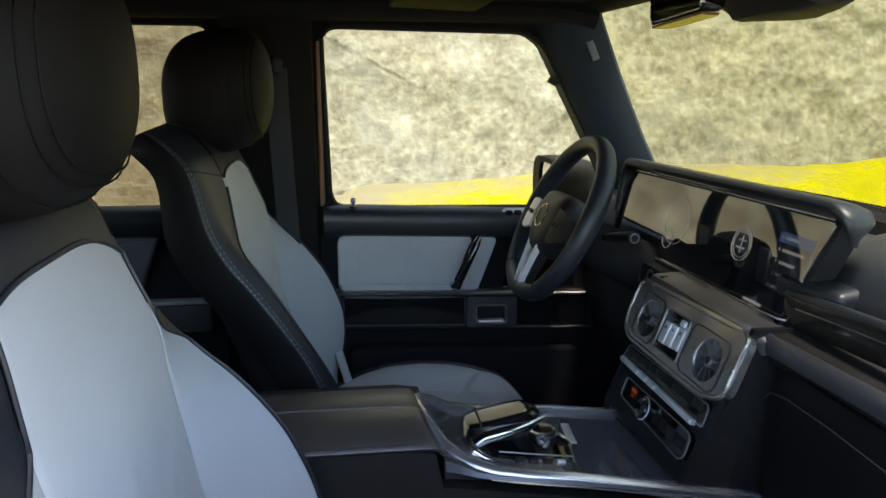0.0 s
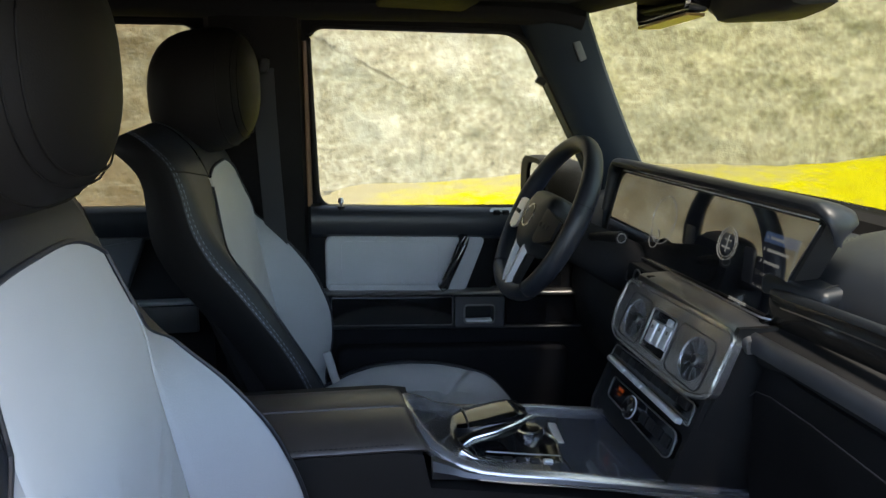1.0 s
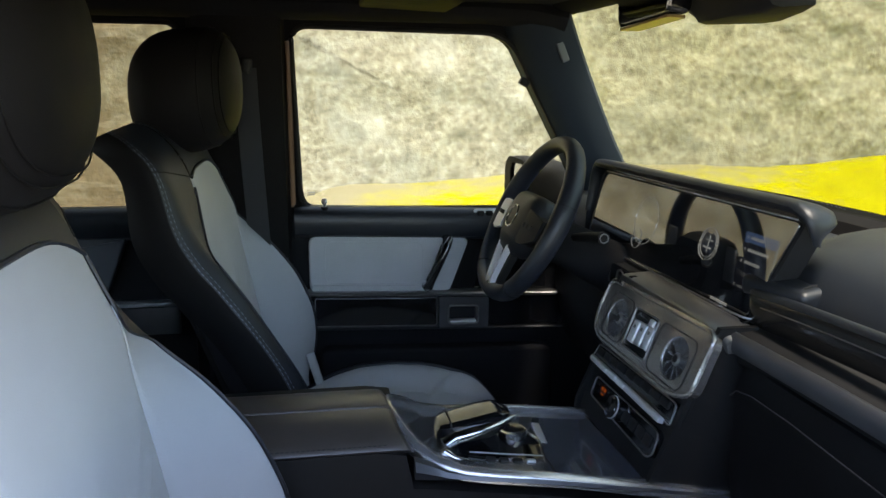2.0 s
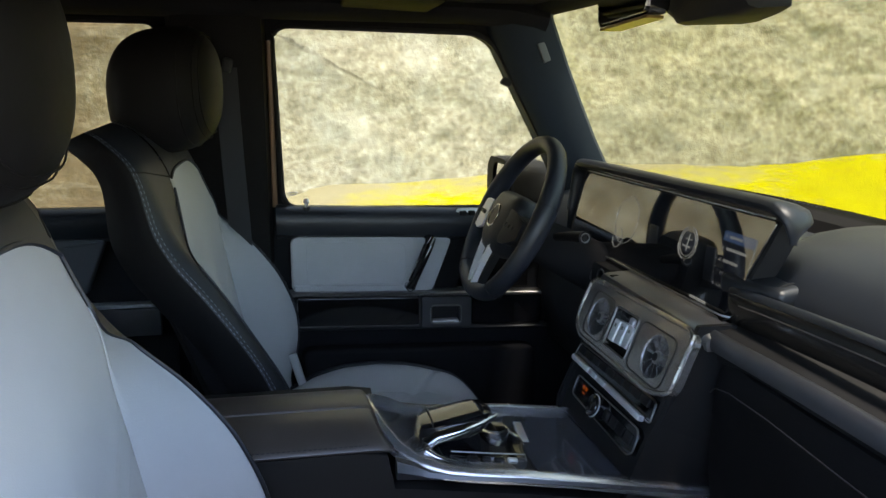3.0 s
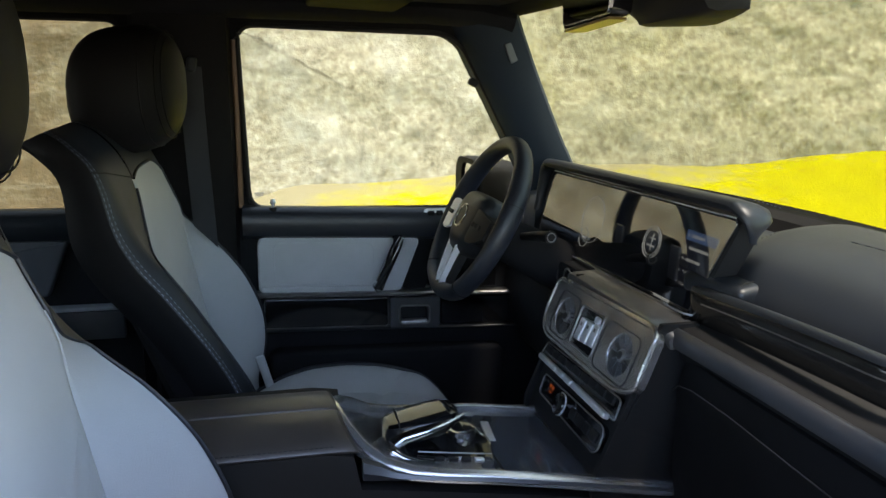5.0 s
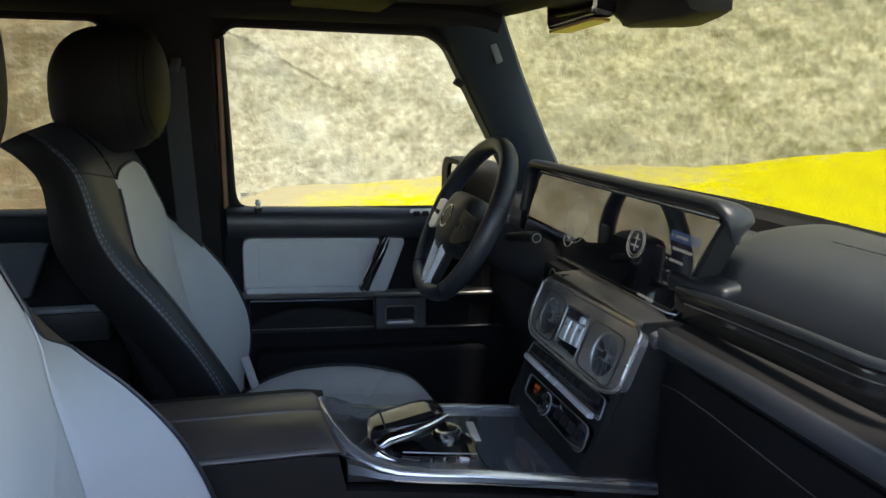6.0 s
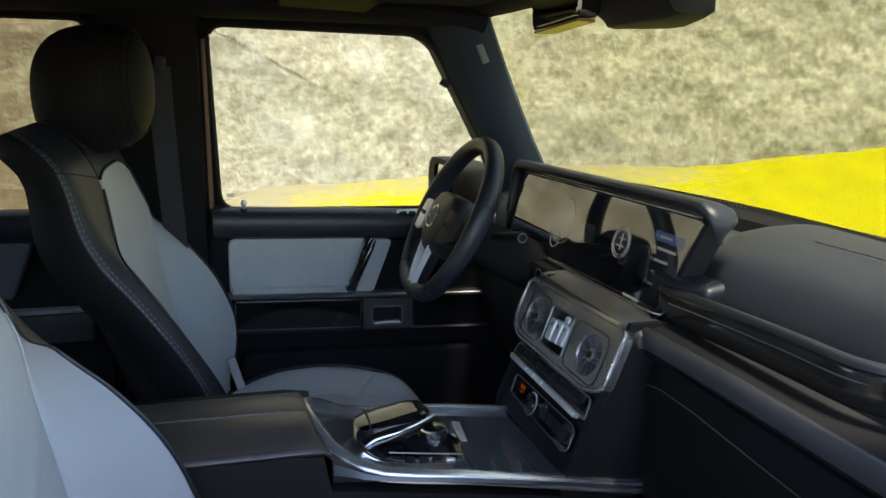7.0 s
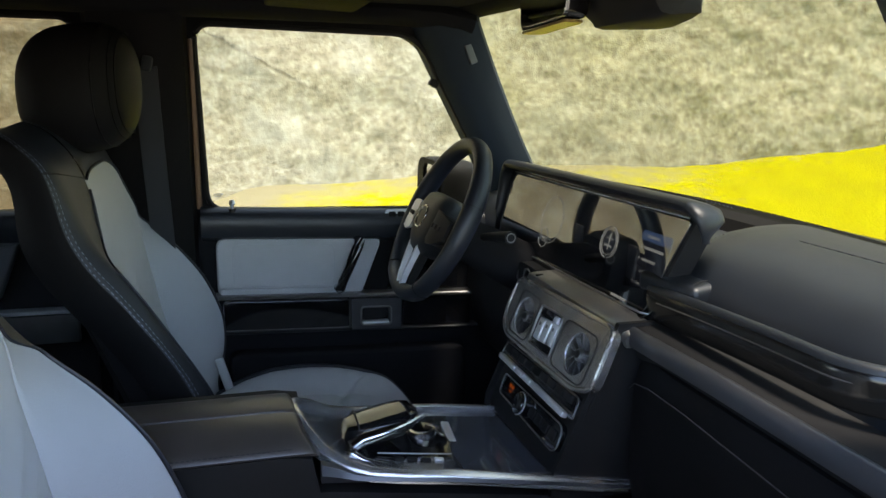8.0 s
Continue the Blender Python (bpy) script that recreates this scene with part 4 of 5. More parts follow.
# ---- dashboard ----
def build_dash():
    d = thing("dashboard", "dark leather dashboard with a lacquer bar and satin metal strip", "dashboard")
    # padded top in front of the passenger, with a rounded end beside the screen
    prof = [(0.95, 1.22), (0.95, 1.400), (0.90, 1.402), (0.85, 1.400), (0.80, 1.393), (0.755, 1.377), (0.722, 1.350), (0.704, 1.318), (0.695, 1.285), (0.692, 1.22)]

    def ring(y, shrink=0.0):
        return [Vector((x + shrink * (0.85 - x) * 0.6, y, z - shrink * max(0, z - 1.22) * 0.35)) for x, z in prof]

    ys = [(-0.69, 0), (-0.6, 0), (-0.5, 0), (-0.4, 0), (-0.3, 0), (-0.20, 0), (-0.14, 0), (-0.125, 0.01), (-0.110, 0.04), (-0.100, 0.10), (-0.094, 0.22)]
    top = part("top_pad", loft("top_pad", [ring(*q) for q in ys], DASH), d, "dark blue-grey leather pad")
    part("seam", stitches("seam", [(0.82, y / 100, 1.4005) for y in range(-68, -21, 2)], BLACK, 0.02, 0.001, 0.0012), top)
    part("stitching", stitches("stitching", [Vector(q) + Vector((-0.002, -0.001, 0.002)) for q in ring(-0.118, 0.022)[4:9]], DIM_THREAD, 0.004, 0.003, 0.0005), top)
    low = [(0.93, 1.20), (0.93, 1.36), (0.80, 1.375), (0.73, 1.37), (0.715, 1.30), (0.70, 1.22)]
    part("top_pad", loft("top_pad", [[Vector((x, y, z)) for x, z in low] for y in (-0.094, 0.0, 0.2, 0.4, 0.55, 0.68)], DASH), d)
    # left end cheek beyond the screen
    cheek = [(0.90, 1.22), (0.90, 1.375), (0.74, 1.372), (0.69, 1.355), (0.665, 1.32), (0.66, 1.22)]
    part("end_pad", loft("end_pad", [[Vector((x, y, z)) for x, z in cheek] for y in (0.585, 0.60, 0.65, 0.69)], DASH), d)
    # lacquer grab bar
    path = [(0.700, -0.104, 1.292), (0.688, -0.106, 1.292), (0.678, -0.111, 1.292), (0.673, -0.122, 1.292), (0.672, -0.16, 1.294), (0.671, -0.20, 1.297), (0.671, -0.30, 1.302), (0.670, -0.40, 1.306), (0.670, -0.455, 1.307), (0.673, -0.485, 1.307), (0.681, -0.512, 1.308), (0.695, -0.535, 1.309), (0.72, -0.56, 1.310), (0.76, -0.60, 1.312), (0.80, -0.66, 1.315)]
    path = glide(path, 5)
    shape = [(-0.006, -0.026), (0.000, -0.034), (0.006, -0.0345), (0.010, -0.030), (0.0130, -0.012), (0.0140, 0.004), (0.0125, 0.013), (0.009, 0.0165), (0.002, 0.0165), (-0.005, 0.012), (-0.007, -0.008)]
    bar = part("grab_bar", sweep("grab_bar", path, shape, BAR), d, "piano-black bar")
    part("bar_top", sweep("bar_top", path[3:], [(-0.004, 0.0145), (-0.002, 0.0205), (0.003, 0.0225), (0.0095, 0.0215), (0.0135, 0.0175), (0.0140, 0.0135), (0.008, 0.0130)], DASH), bar, "leather topped edge")
    part("bar_line", tube("bar_line", [q + Vector((-0.0136, 0, -0.001)) for q in path[18:56]], 0.0011, SMOKE, 6), bar, "thin satin line")
    part("bar_end", rbox("bar_end", (0.080, 0.130, 0.034), DASH, 0.012, (0.708, -0.140, 1.316), (0, -6, 8), 5), bar, "rounded leather end")
    part("bar_end_seam", tube("bar_end_seam", glide([(0.678, -0.190, 1.326), (0.70, -0.188, 1.3335), (0.73, -0.184, 1.3355), (0.76, -0.18, 1.336)], 4), 0.0008, PLASTIC, 6), bar)
    # recess and satin strip
    shelf = [(0.70, 1.258), (0.668, 1.258), (0.634, 1.255), (0.622, 1.252), (0.63, 1.21), (0.72, 1.20)]
    part("shelf", loft("shelf", [[Vector((x, y, z)) for x, z in shelf] for y in (-0.66, -0.4, -0.2, 0.0, 0.2, 0.33)], PLASTIC), d)
    strip = [(0.630, 1.254), (0.625, 1.2565), (0.620, 1.2555), (0.616, 1.251), (0.6135, 1.243), (0.6135, 1.234), (0.6155, 1.228), (0.621, 1.225), (0.64, 1.226)]
    part("satin_strip", loft("satin_strip", [[Vector((x, y, z + 0.004 - 0.020 * max(0, y + 0.35))) for x, z in strip] for y in (-0.66, -0.5, -0.35, -0.3, -0.1, 0.1, 0.325)], DIM_METAL), d, "satin dark metal strip")
    # flat lacquered ledge between the screen and the vents
    ledge = [(0.596, 1.240), (0.593, 1.252), (0.596, 1.2585), (0.604, 1.2615), (0.630, 1.2630), (0.650, 1.2640), (0.655, 1.262), (0.655, 1.24)]
    part("ledge", loft("ledge", [[Vector((x + e, y, z - e)) for x, z in ledge] for y, e in ((-0.150, 0.014), (-0.138, 0.008), (-0.120, 0.003), (-0.095, 0.0), (-0.05, 0.0), (0.08, 0.0), (0.20, 0.0), (0.215, 0.004), (0.220, 0.014))], SMOKE), d, "satin gunmetal ledge")
    part("tray_rim", tube("tray_rim", [(0.652, 0.40, 1.262), (0.648, 0.2, 1.266), (0.644, 0.0, 1.270), (0.643, -0.095, 1.271), (0.652, -0.112, 1.268), (0.672, -0.120, 1.264)], 0.0018, SMOKE, 8), d, "satin metal rim")
    part("tray", loft("tray", [[Vector((x, y, z)) for x, z in ((0.648, 1.262), (0.67, 1.268), (0.70, 1.262), (0.70, 1.25), (0.648, 1.25))] for y in (-0.12, 0.1, 0.40)], GLOSS), d)
    # glove box front and knee panels
    glove = [(0.64, 1.222), (0.622, 1.218), (0.612, 1.20), (0.606, 1.17), (0.606, 1.05), (0.625, 0.93), (0.72, 0.88)]
    part("glove_box", loft("glove_box", [[Vector((x + 0.012 * (k == 0), y, z)) for x, z in glove] for k, y in ((1, -0.66), (1, -0.45), (1, -0.25), (0, -0.165))], HEAD, closed=False), d, "black glove box front")
    seam = [(0.6055, -0.172, 1.172), (0.6055, -0.185, 1.184), (0.606, -0.22, 1.190), (0.606, -0.306, 1.190), (0.606, -0.425, 1.184), (0.606, -0.60, 1.176)]
    part("seam", tube("seam", seam, 0.0010, DIM_THREAD, 6), d, "thin grey edge")
    part("knee_panel", loft("knee_panel", [[Vector((x, y, z)) for x, z in ((0.66, 1.25), (0.635, 1.235), (0.625, 1.12), (0.66, 0.98), (0.75, 0.90))] for y in (0.20, 0.45, 0.68)], PLASTIC, closed=False), d)
    k = part("light_switch", tube("light_switch", [(0.64, 0.60, 1.19), (0.618, 0.60, 1.19)], 0.018, PLASTIC, 20), d)
    b = part("start_button", tube("start_button", [(0.63, 0.236, 1.236), (0.606, 0.236, 1.240)], 0.018, GLOSS, 24), d, "round black button")
    part("ring", tube("ring", [Vector((0.606, 0.236 + 0.0185 * math.cos(q), 1.240 + 0.0185 * math.sin(q))) for q in (math.pi * k / 16 for k in range(32))], 0.0018, SMOKE, 6, loop=True), b)
    g = part("start_bezel", plate("start_bezel", rounded([(0.20, 1.205), (0.20, 1.262), (0.30, 1.262), (0.30, 1.205)], 0.02), lambda u, v, w: (0.625 - w, u, v), 0.012, PLASTIC), d)


build_dash()


# ---- wide screen ----
def build_screen():
    o, V, Nn = Vector((0.66, 0, 1.26)), Vector((0.229, 0, 0.973)), Vector((-0.973, 0, 0.229))

    def on(u, v, w):
        return o + Vector((0, u, 0)) + V * v + Nn * w

    sc = thing("wide_screen", "wide black instrument screen showing dials and a menu", "screen")
    part("housing", plate("housing", rounded([(0.56, -0.012), (0.575, 0.165), (-0.172, 0.168), (-0.115, 0.0), (-0.10, -0.012)], [0.01, 0.012, 0.012, 0.012, 0.01]), lambda u, v, w: on(u, v, -w - 0.001), 0.035, PLASTIC), sc)
    part("glass", plate("glass", rounded([(0.545, -0.006), (0.545, 0.158), (-0.166, 0.164), (-0.112, 0.012), (-0.10, -0.006)], [0.008, 0.008, 0.01, 0.02, 0.01]), on, 0.004, SCREEN, bevel=0.0015), sc, "glossy black glass")
    # hood above
    path = [on(0.585, 0.06, 0.0), on(0.583, 0.12, 0.006), on(0.577, 0.155, 0.012), on(0.560, 0.170, 0.016), on(0.53, 0.1745, 0.018), on(0.3, 0.177, 0.018), on(0.0, 0.180, 0.018), on(-0.15, 0.1815, 0.018), on(-0.180, 0.178, 0.017), on(-0.197, 0.168, 0.014), on(-0.202, 0.152, 0.008), on(-0.200, 0.138, 0.0)]
    rings = []
    pts = glide(path, 5)
    for i, p in enumerate(pts):
        t = (pts[min(i + 1, len(pts) - 1)] - pts[max(i - 1, 0)]).normalized()
        out = t.cross(Nn).normalized()
        if out.dot(p - on(0.18, 0.05, 0)) < 0:
            out = -out
        k = 1 - 0.80 * smooth01(0.70, 0.98, i / (len(pts) - 1))
        rings.append([p + out * a * k + Nn * b * k for a, b in ((-0.008, 0.0), (-0.0075, 0.006), (-0.005, 0.0115), (0.0, 0.014), (0.005, 0.0125), (0.009, 0.008), (0.012, 0.0), (0.013, -0.012), (0.0125, -0.03), (0.010, -0.045), (0.0, -0.055), (-0.008, -0.03))])
    hood = part("hood", loft("hood", rings, DASH), sc, "dark leather hood")
    part("stitching", stitches("stitching", [on(-0.165, 0.197, 0.014), on(-0.170, 0.197, -0.02), on(-0.172, 0.196, -0.055)], BLACK, 0.004, 0.003), hood)
    part("edge_line", tube("edge_line", [on(0.535, 0.1615, 0.006), on(0.2, 0.1635, 0.006), on(-0.16, 0.1665, 0.006)], 0.0013, SILVER, 6), sc, "thin bright edge")

    def ringmark(u, v, r, name, m, thick=0.0012, parts=48, sweep_=2 * math.pi, start=0.0):
        pts = [on(u + r * math.cos(start + sweep_ * k / parts), v + r * math.sin(start + sweep_ * k / parts), 0.0046) for k in range(parts)]
        return part(name, tube(name, pts, (thick, 0.0004), m, 4, loop=sweep_ > 6.2), sc)

    def bar(u, v, w, h, name, m):
        return part(name, plate(name, [(u - w / 2, v - h / 2), (u + w / 2, v - h / 2), (u + w / 2, v + h / 2), (u - w / 2, v + h / 2)], lambda a, b, c: on(a, b, 0.0042 + c), 0.0005, m), sc)

    ringmark(0.285, 0.088, 0.048, "dial_ring", LIT_GREY, 0.0005)
    for k in range(16):
        q = math.pi * (-0.2 + 1.4 * k / 15)
        bar(0.285 + 0.043 * math.cos(q), 0.088 + 0.043 * math.sin(q), 0.003, 0.0012, "dial_mark", LIT_GREY)
    ringmark(0.305, 0.048, 0.020, "small_dial_ring", LIT_GREY, 0.0008)
    bar(0.305, 0.048, 0.018, 0.004, "dial_figure", LIT_GREY)
    ringmark(0.045, 0.090, 0.028, "compass_ring", LIT_GREY, 0.0016)
    ringmark(0.045, 0.090, 0.023, "compass_ring", LIT_GREY, 0.0010)
    part("compass_disc", plate("compass_disc", [(0.045 + 0.020 * math.cos(q), 0.092 + 0.020 * math.sin(q)) for q in (math.pi * k / 14 for k in range(28))], lambda a, b, c: on(a, b, 0.0041 + c), 0.0003, LIT_PANEL), sc)
    for a, b, c, e in ((0.045, 0.096, 0.022, 0.002), (0.047, 0.083, 0.026, 0.003), (0.045, 0.09, 0.002, 0.03)):
        bar(a, b, c, e, "compass_mark", LIT_GREY)
    # the menu with its rows
    bar(-0.092, 0.085, 0.085, 0.090, "menu_field", LIT_DARK)
    bar(-0.092, 0.122, 0.083, 0.016, "menu_row", LIT_BLUE)
    for k, w in enumerate((0.036, 0.055, 0.040, 0.030, 0.050)):
        bar(-0.066 - w / 2, 0.122 - 0.019 * k, w, 0.0048, "menu_text", LIT_GREY)
        bar(-0.058, 0.122 - 0.019 * k, 0.004, 0.005, "menu_mark", LIT_GREY)
    bar(-0.03, 0.010, 0.05, 0.005, "caption", LIT_GREY)


build_screen()


# ---- centre stack ----
ST_O, ST_V, ST_N = Vector((0.516, 0, 1.065)), Vector((0.371, 0, 0.928)), Vector((-0.928, 0, 0.371))


def on_stack(u, v, w):
    return ST_O + Vector((0, u, 0)) + ST_V * v + ST_N * w


ST_M = Matrix(((0, ST_V.x, ST_N.x, 0), (1, 0, 0, 0), (0, ST_V.z, ST_N.z, 0), (0, 0, 0, 1)))


def stack_pose(u, v, w, spin=0.0):
    m = ST_M.copy()
    m.translation = on_stack(u, v, w)
    return m @ Matrix.Rotation(spin, 4, "Z")


def build_stack():
    st = thing("centre_stack", "centre stack with two round vents and switch rows", "control panel")
    part("body", plate("body", rounded([(0.165, -0.05), (0.19, 0.10), (0.20, 0.19), (-0.145, 0.195), (-0.15, 0.10), (-0.125, -0.05)], 0.01), lambda u, v, w: on_stack(u, v, -w - 0.012), 0.09, PLASTIC), st)
    part("side_cheek", plate("side_cheek", [(0.505, 1.03), (0.60, 1.262), (0.66, 1.262), (0.68, 0.98), (0.50, 0.98)], lambda u, v, w: (u, -0.142 + w, v), 0.01, PLASTIC), st)
    part("side_cheek", plate("side_cheek", [(0.505, 1.03), (0.60, 1.262), (0.66, 1.262), (0.68, 0.98), (0.50, 0.98)], lambda u, v, w: (u, 0.17 + w, v), 0.01, PLASTIC), st)
    vents = ((0.131, 0.139), (-0.087, 0.141))
    holes = [[(u + 0.037 * math.cos(q), v + 0.035 * math.sin(q)) for q in (2 * math.pi * k / 32 for k in range(32))] for u, v in vents]
    box = rounded([(0.074, 0.106), (0.078, 0.176), (-0.006, 0.178), (-0.012, 0.106)], 0.008)
    outline = rounded([(0.212, 0.120), (0.208, 0.196), (-0.142, 0.206), (-0.160, 0.196), (-0.163, 0.108), (-0.112, 0.091), (0.180, 0.089)], [0.03, 0.02, 0.012, 0.012, 0.02, 0.02, 0.03])
    pan = part("vent_panel", plate("vent_panel", outline, lambda u, v, w: on_stack(u, v, -0.007 + w), 0.017, PANEL, holes=holes + [box]), st, "satin dark metal panel")
    part("rim", tube("rim", [on_stack(p[0], p[1], 0.0085) for p in outline], 0.0045, PANEL, 8, loop=True), pan)
    part("rim", tube("rim", [on_stack(p[0], p[1], 0.0105) for p in box], 0.0018, SMOKE, 6, loop=True), pan)
    for g, u0, u1 in ((0, 0.086, 0.172), (1, -0.018, -0.134)):
        part("field_edge", tube("field_edge", [on_stack(p[0], p[1], 0.0105) for p in rounded([(u0, 0.100), (u0, 0.181), (u1, 0.182), (u1, 0.100)], 0.02)], 0.0010, PLASTIC, 6, loop=True), pan)
    vane = loft("vane", [[Vector((x, y, z)) for x, y, z in ((r, -0.0008 - 0.003 * f * f, 0.0), (r, 0.0008 - 0.003 * f * f, 0.0), (r, 0.0012, -0.004 - 0.003 * f), (r, -0.0004, -0.004 - 0.003 * f))] for f, r in ((0, 0.0095), (0.5, 0.021), (1, 0.0345))], RIM)
    for u, v in vents:
        vent = part("vent", tube("vent", [stack_pose(u, v, 0.007) @ Vector((0.0362 * math.cos(q), 0.0362 * math.sin(q), 0)) for q in (2 * math.pi * k / 40 for k in range(40))], 0.0024, RIM, 8, loop=True), st, "round air vent with a metal ring")
        part("well", plate("well", [(u + 0.038 * math.cos(q), v + 0.036 * math.sin(q)) for q in (2 * math.pi * k / 32 for k in range(32))], lambda a, b, c: on_stack(a, b, -0.020 + c), 0.002, PLASTIC), vent)
        for k in range(11):
            part("vane", vane, vent, at=stack_pose(u, v, 0.004, 2 * math.pi * k / 11 + 0.1))
        part("hub", tube("hub", [on_stack(u, v, -0.012), on_stack(u, v, 0.006), on_stack(u, v, 0.008)], lambda s: (0.0105, 0.0105) if s < 0.9 else (0.008, 0.008), SMOKE, 20), vent, "metal hub")
        part("cap", tube("cap", [on_stack(u, v, 0.0075), on_stack(u, v, 0.0088)], 0.0065, PLASTIC, 20), vent)
    part("switch_well", plate("switch_well", box, lambda u, v, w: on_stack(u, v, -0.018 + w), 0.004, GLOSS), st)
    for k in range(3):
        b = part("lock_switch", rbox("lock_switch", (0.0225, 0.040, 0.016), SILVER, 0.0035), st, "satin metal rocker", at=stack_pose(0.058 - 0.025 * k, 0.137 + 0.002 * k, 0.003))
        part("mark", rbox("mark", (0.006, 0.006, 0.0006), SMOKE, 0.0), b, at=pose(0, 0.009, 0.0082))
    part("switch_hood", rbox("switch_hood", (0.070, 0.010, 0.010), GLOSS, 0.003), st, at=stack_pose(0.034, 0.169, 0.0))
    part("hazard_button", rbox("hazard_button", (0.018, 0.013, 0.010), SILVER, 0.003), st, at=stack_pose(0.018, 0.166, 0.004))
    # upper key row
    row = rounded([(0.176, 0.044), (0.170, 0.076), (-0.126, 0.084), (-0.134, 0.050)], 0.008)
    r1 = part("key_panel", plate("key_panel", row, lambda u, v, w: on_stack(u, v, -0.014 + w), 0.012, GLOSS, bevel=0.002), st, "glossy black key panel")
    part("rim", tube("rim", [on_stack(p[0], p[1], -0.001) for p in row], 0.0014, SMOKE, 6, loop=True), r1)
    for k in range(9):
        part("key", rbox("key", (0.027, 0.014, 0.006), PLASTIC, 0.002), r1, at=stack_pose(0.148 - 0.031 * k, 0.0665 + 0.0010 * k, 0.0))
    for u0, u1 in ((0.166, 0.088), (0.084, 0.052), (0.048, 0.016), (0.012, -0.116)):
        part("metal_key", rbox("metal_key", (u0 - u1, 0.010, 0.012), SILVER, 0.003), r1, "satin metal key", at=stack_pose((u0 + u1) / 2, 0.048 + 0.012 * (0.1 - (u0 + u1) / 2) * 0.3, 0.004))
    # climate row
    row = rounded([(0.126, -0.010), (0.130, 0.026), (-0.110, 0.031), (-0.120, 0.022), (-0.124, -0.004), (-0.112, -0.014)], 0.010)
    r2 = part("climate_panel", plate("climate_panel", row, lambda u, v, w: on_stack(u, v, -0.014 + w), 0.012, GLOSS, bevel=0.002), st, "glossy black climate panel")
    part("rim", tube("rim", [on_stack(p[0], p[1], -0.001) for p in row], 0.0014, SMOKE, 6, loop=True), r2)
    dial = part("dial", tube("dial", [on_stack(0.022, 0.008, -0.004), on_stack(0.022, 0.008, 0.012), on_stack(0.022, 0.008, 0.014)], lambda s: (0.019, 0.019) if s < 0.9 else (0.016, 0.016), GLOSS, 24), st, "black rotary dial")
    part("ring", tube("ring", [stack_pose(0.022, 0.008, 0.008) @ Vector((0.0192 * math.cos(q), 0.0192 * math.sin(q), 0)) for q in (2 * math.pi * k / 28 for k in range(28))], 0.0014, SILVER, 6, loop=True), dial)
    for u, v, w, h in ((0.094, 0.015, 0.006, 0.006), (0.083, 0.015, 0.006, 0.006), (0.088, 0.006, 0.010, 0.002)):
        part("lit_figure", rbox("lit_figure", (w, h, 0.0006), LIT_ORANGE, 0.0), r2, "glowing orange figures", at=stack_pose(u, v, -0.0015))
    for k in range(4):
        part("key", rbox("key", (0.022, 0.018, 0.005), PLASTIC, 0.002), r2, at=stack_pose(-0.015 - 0.027 * k, 0.008, -0.001))


build_stack()


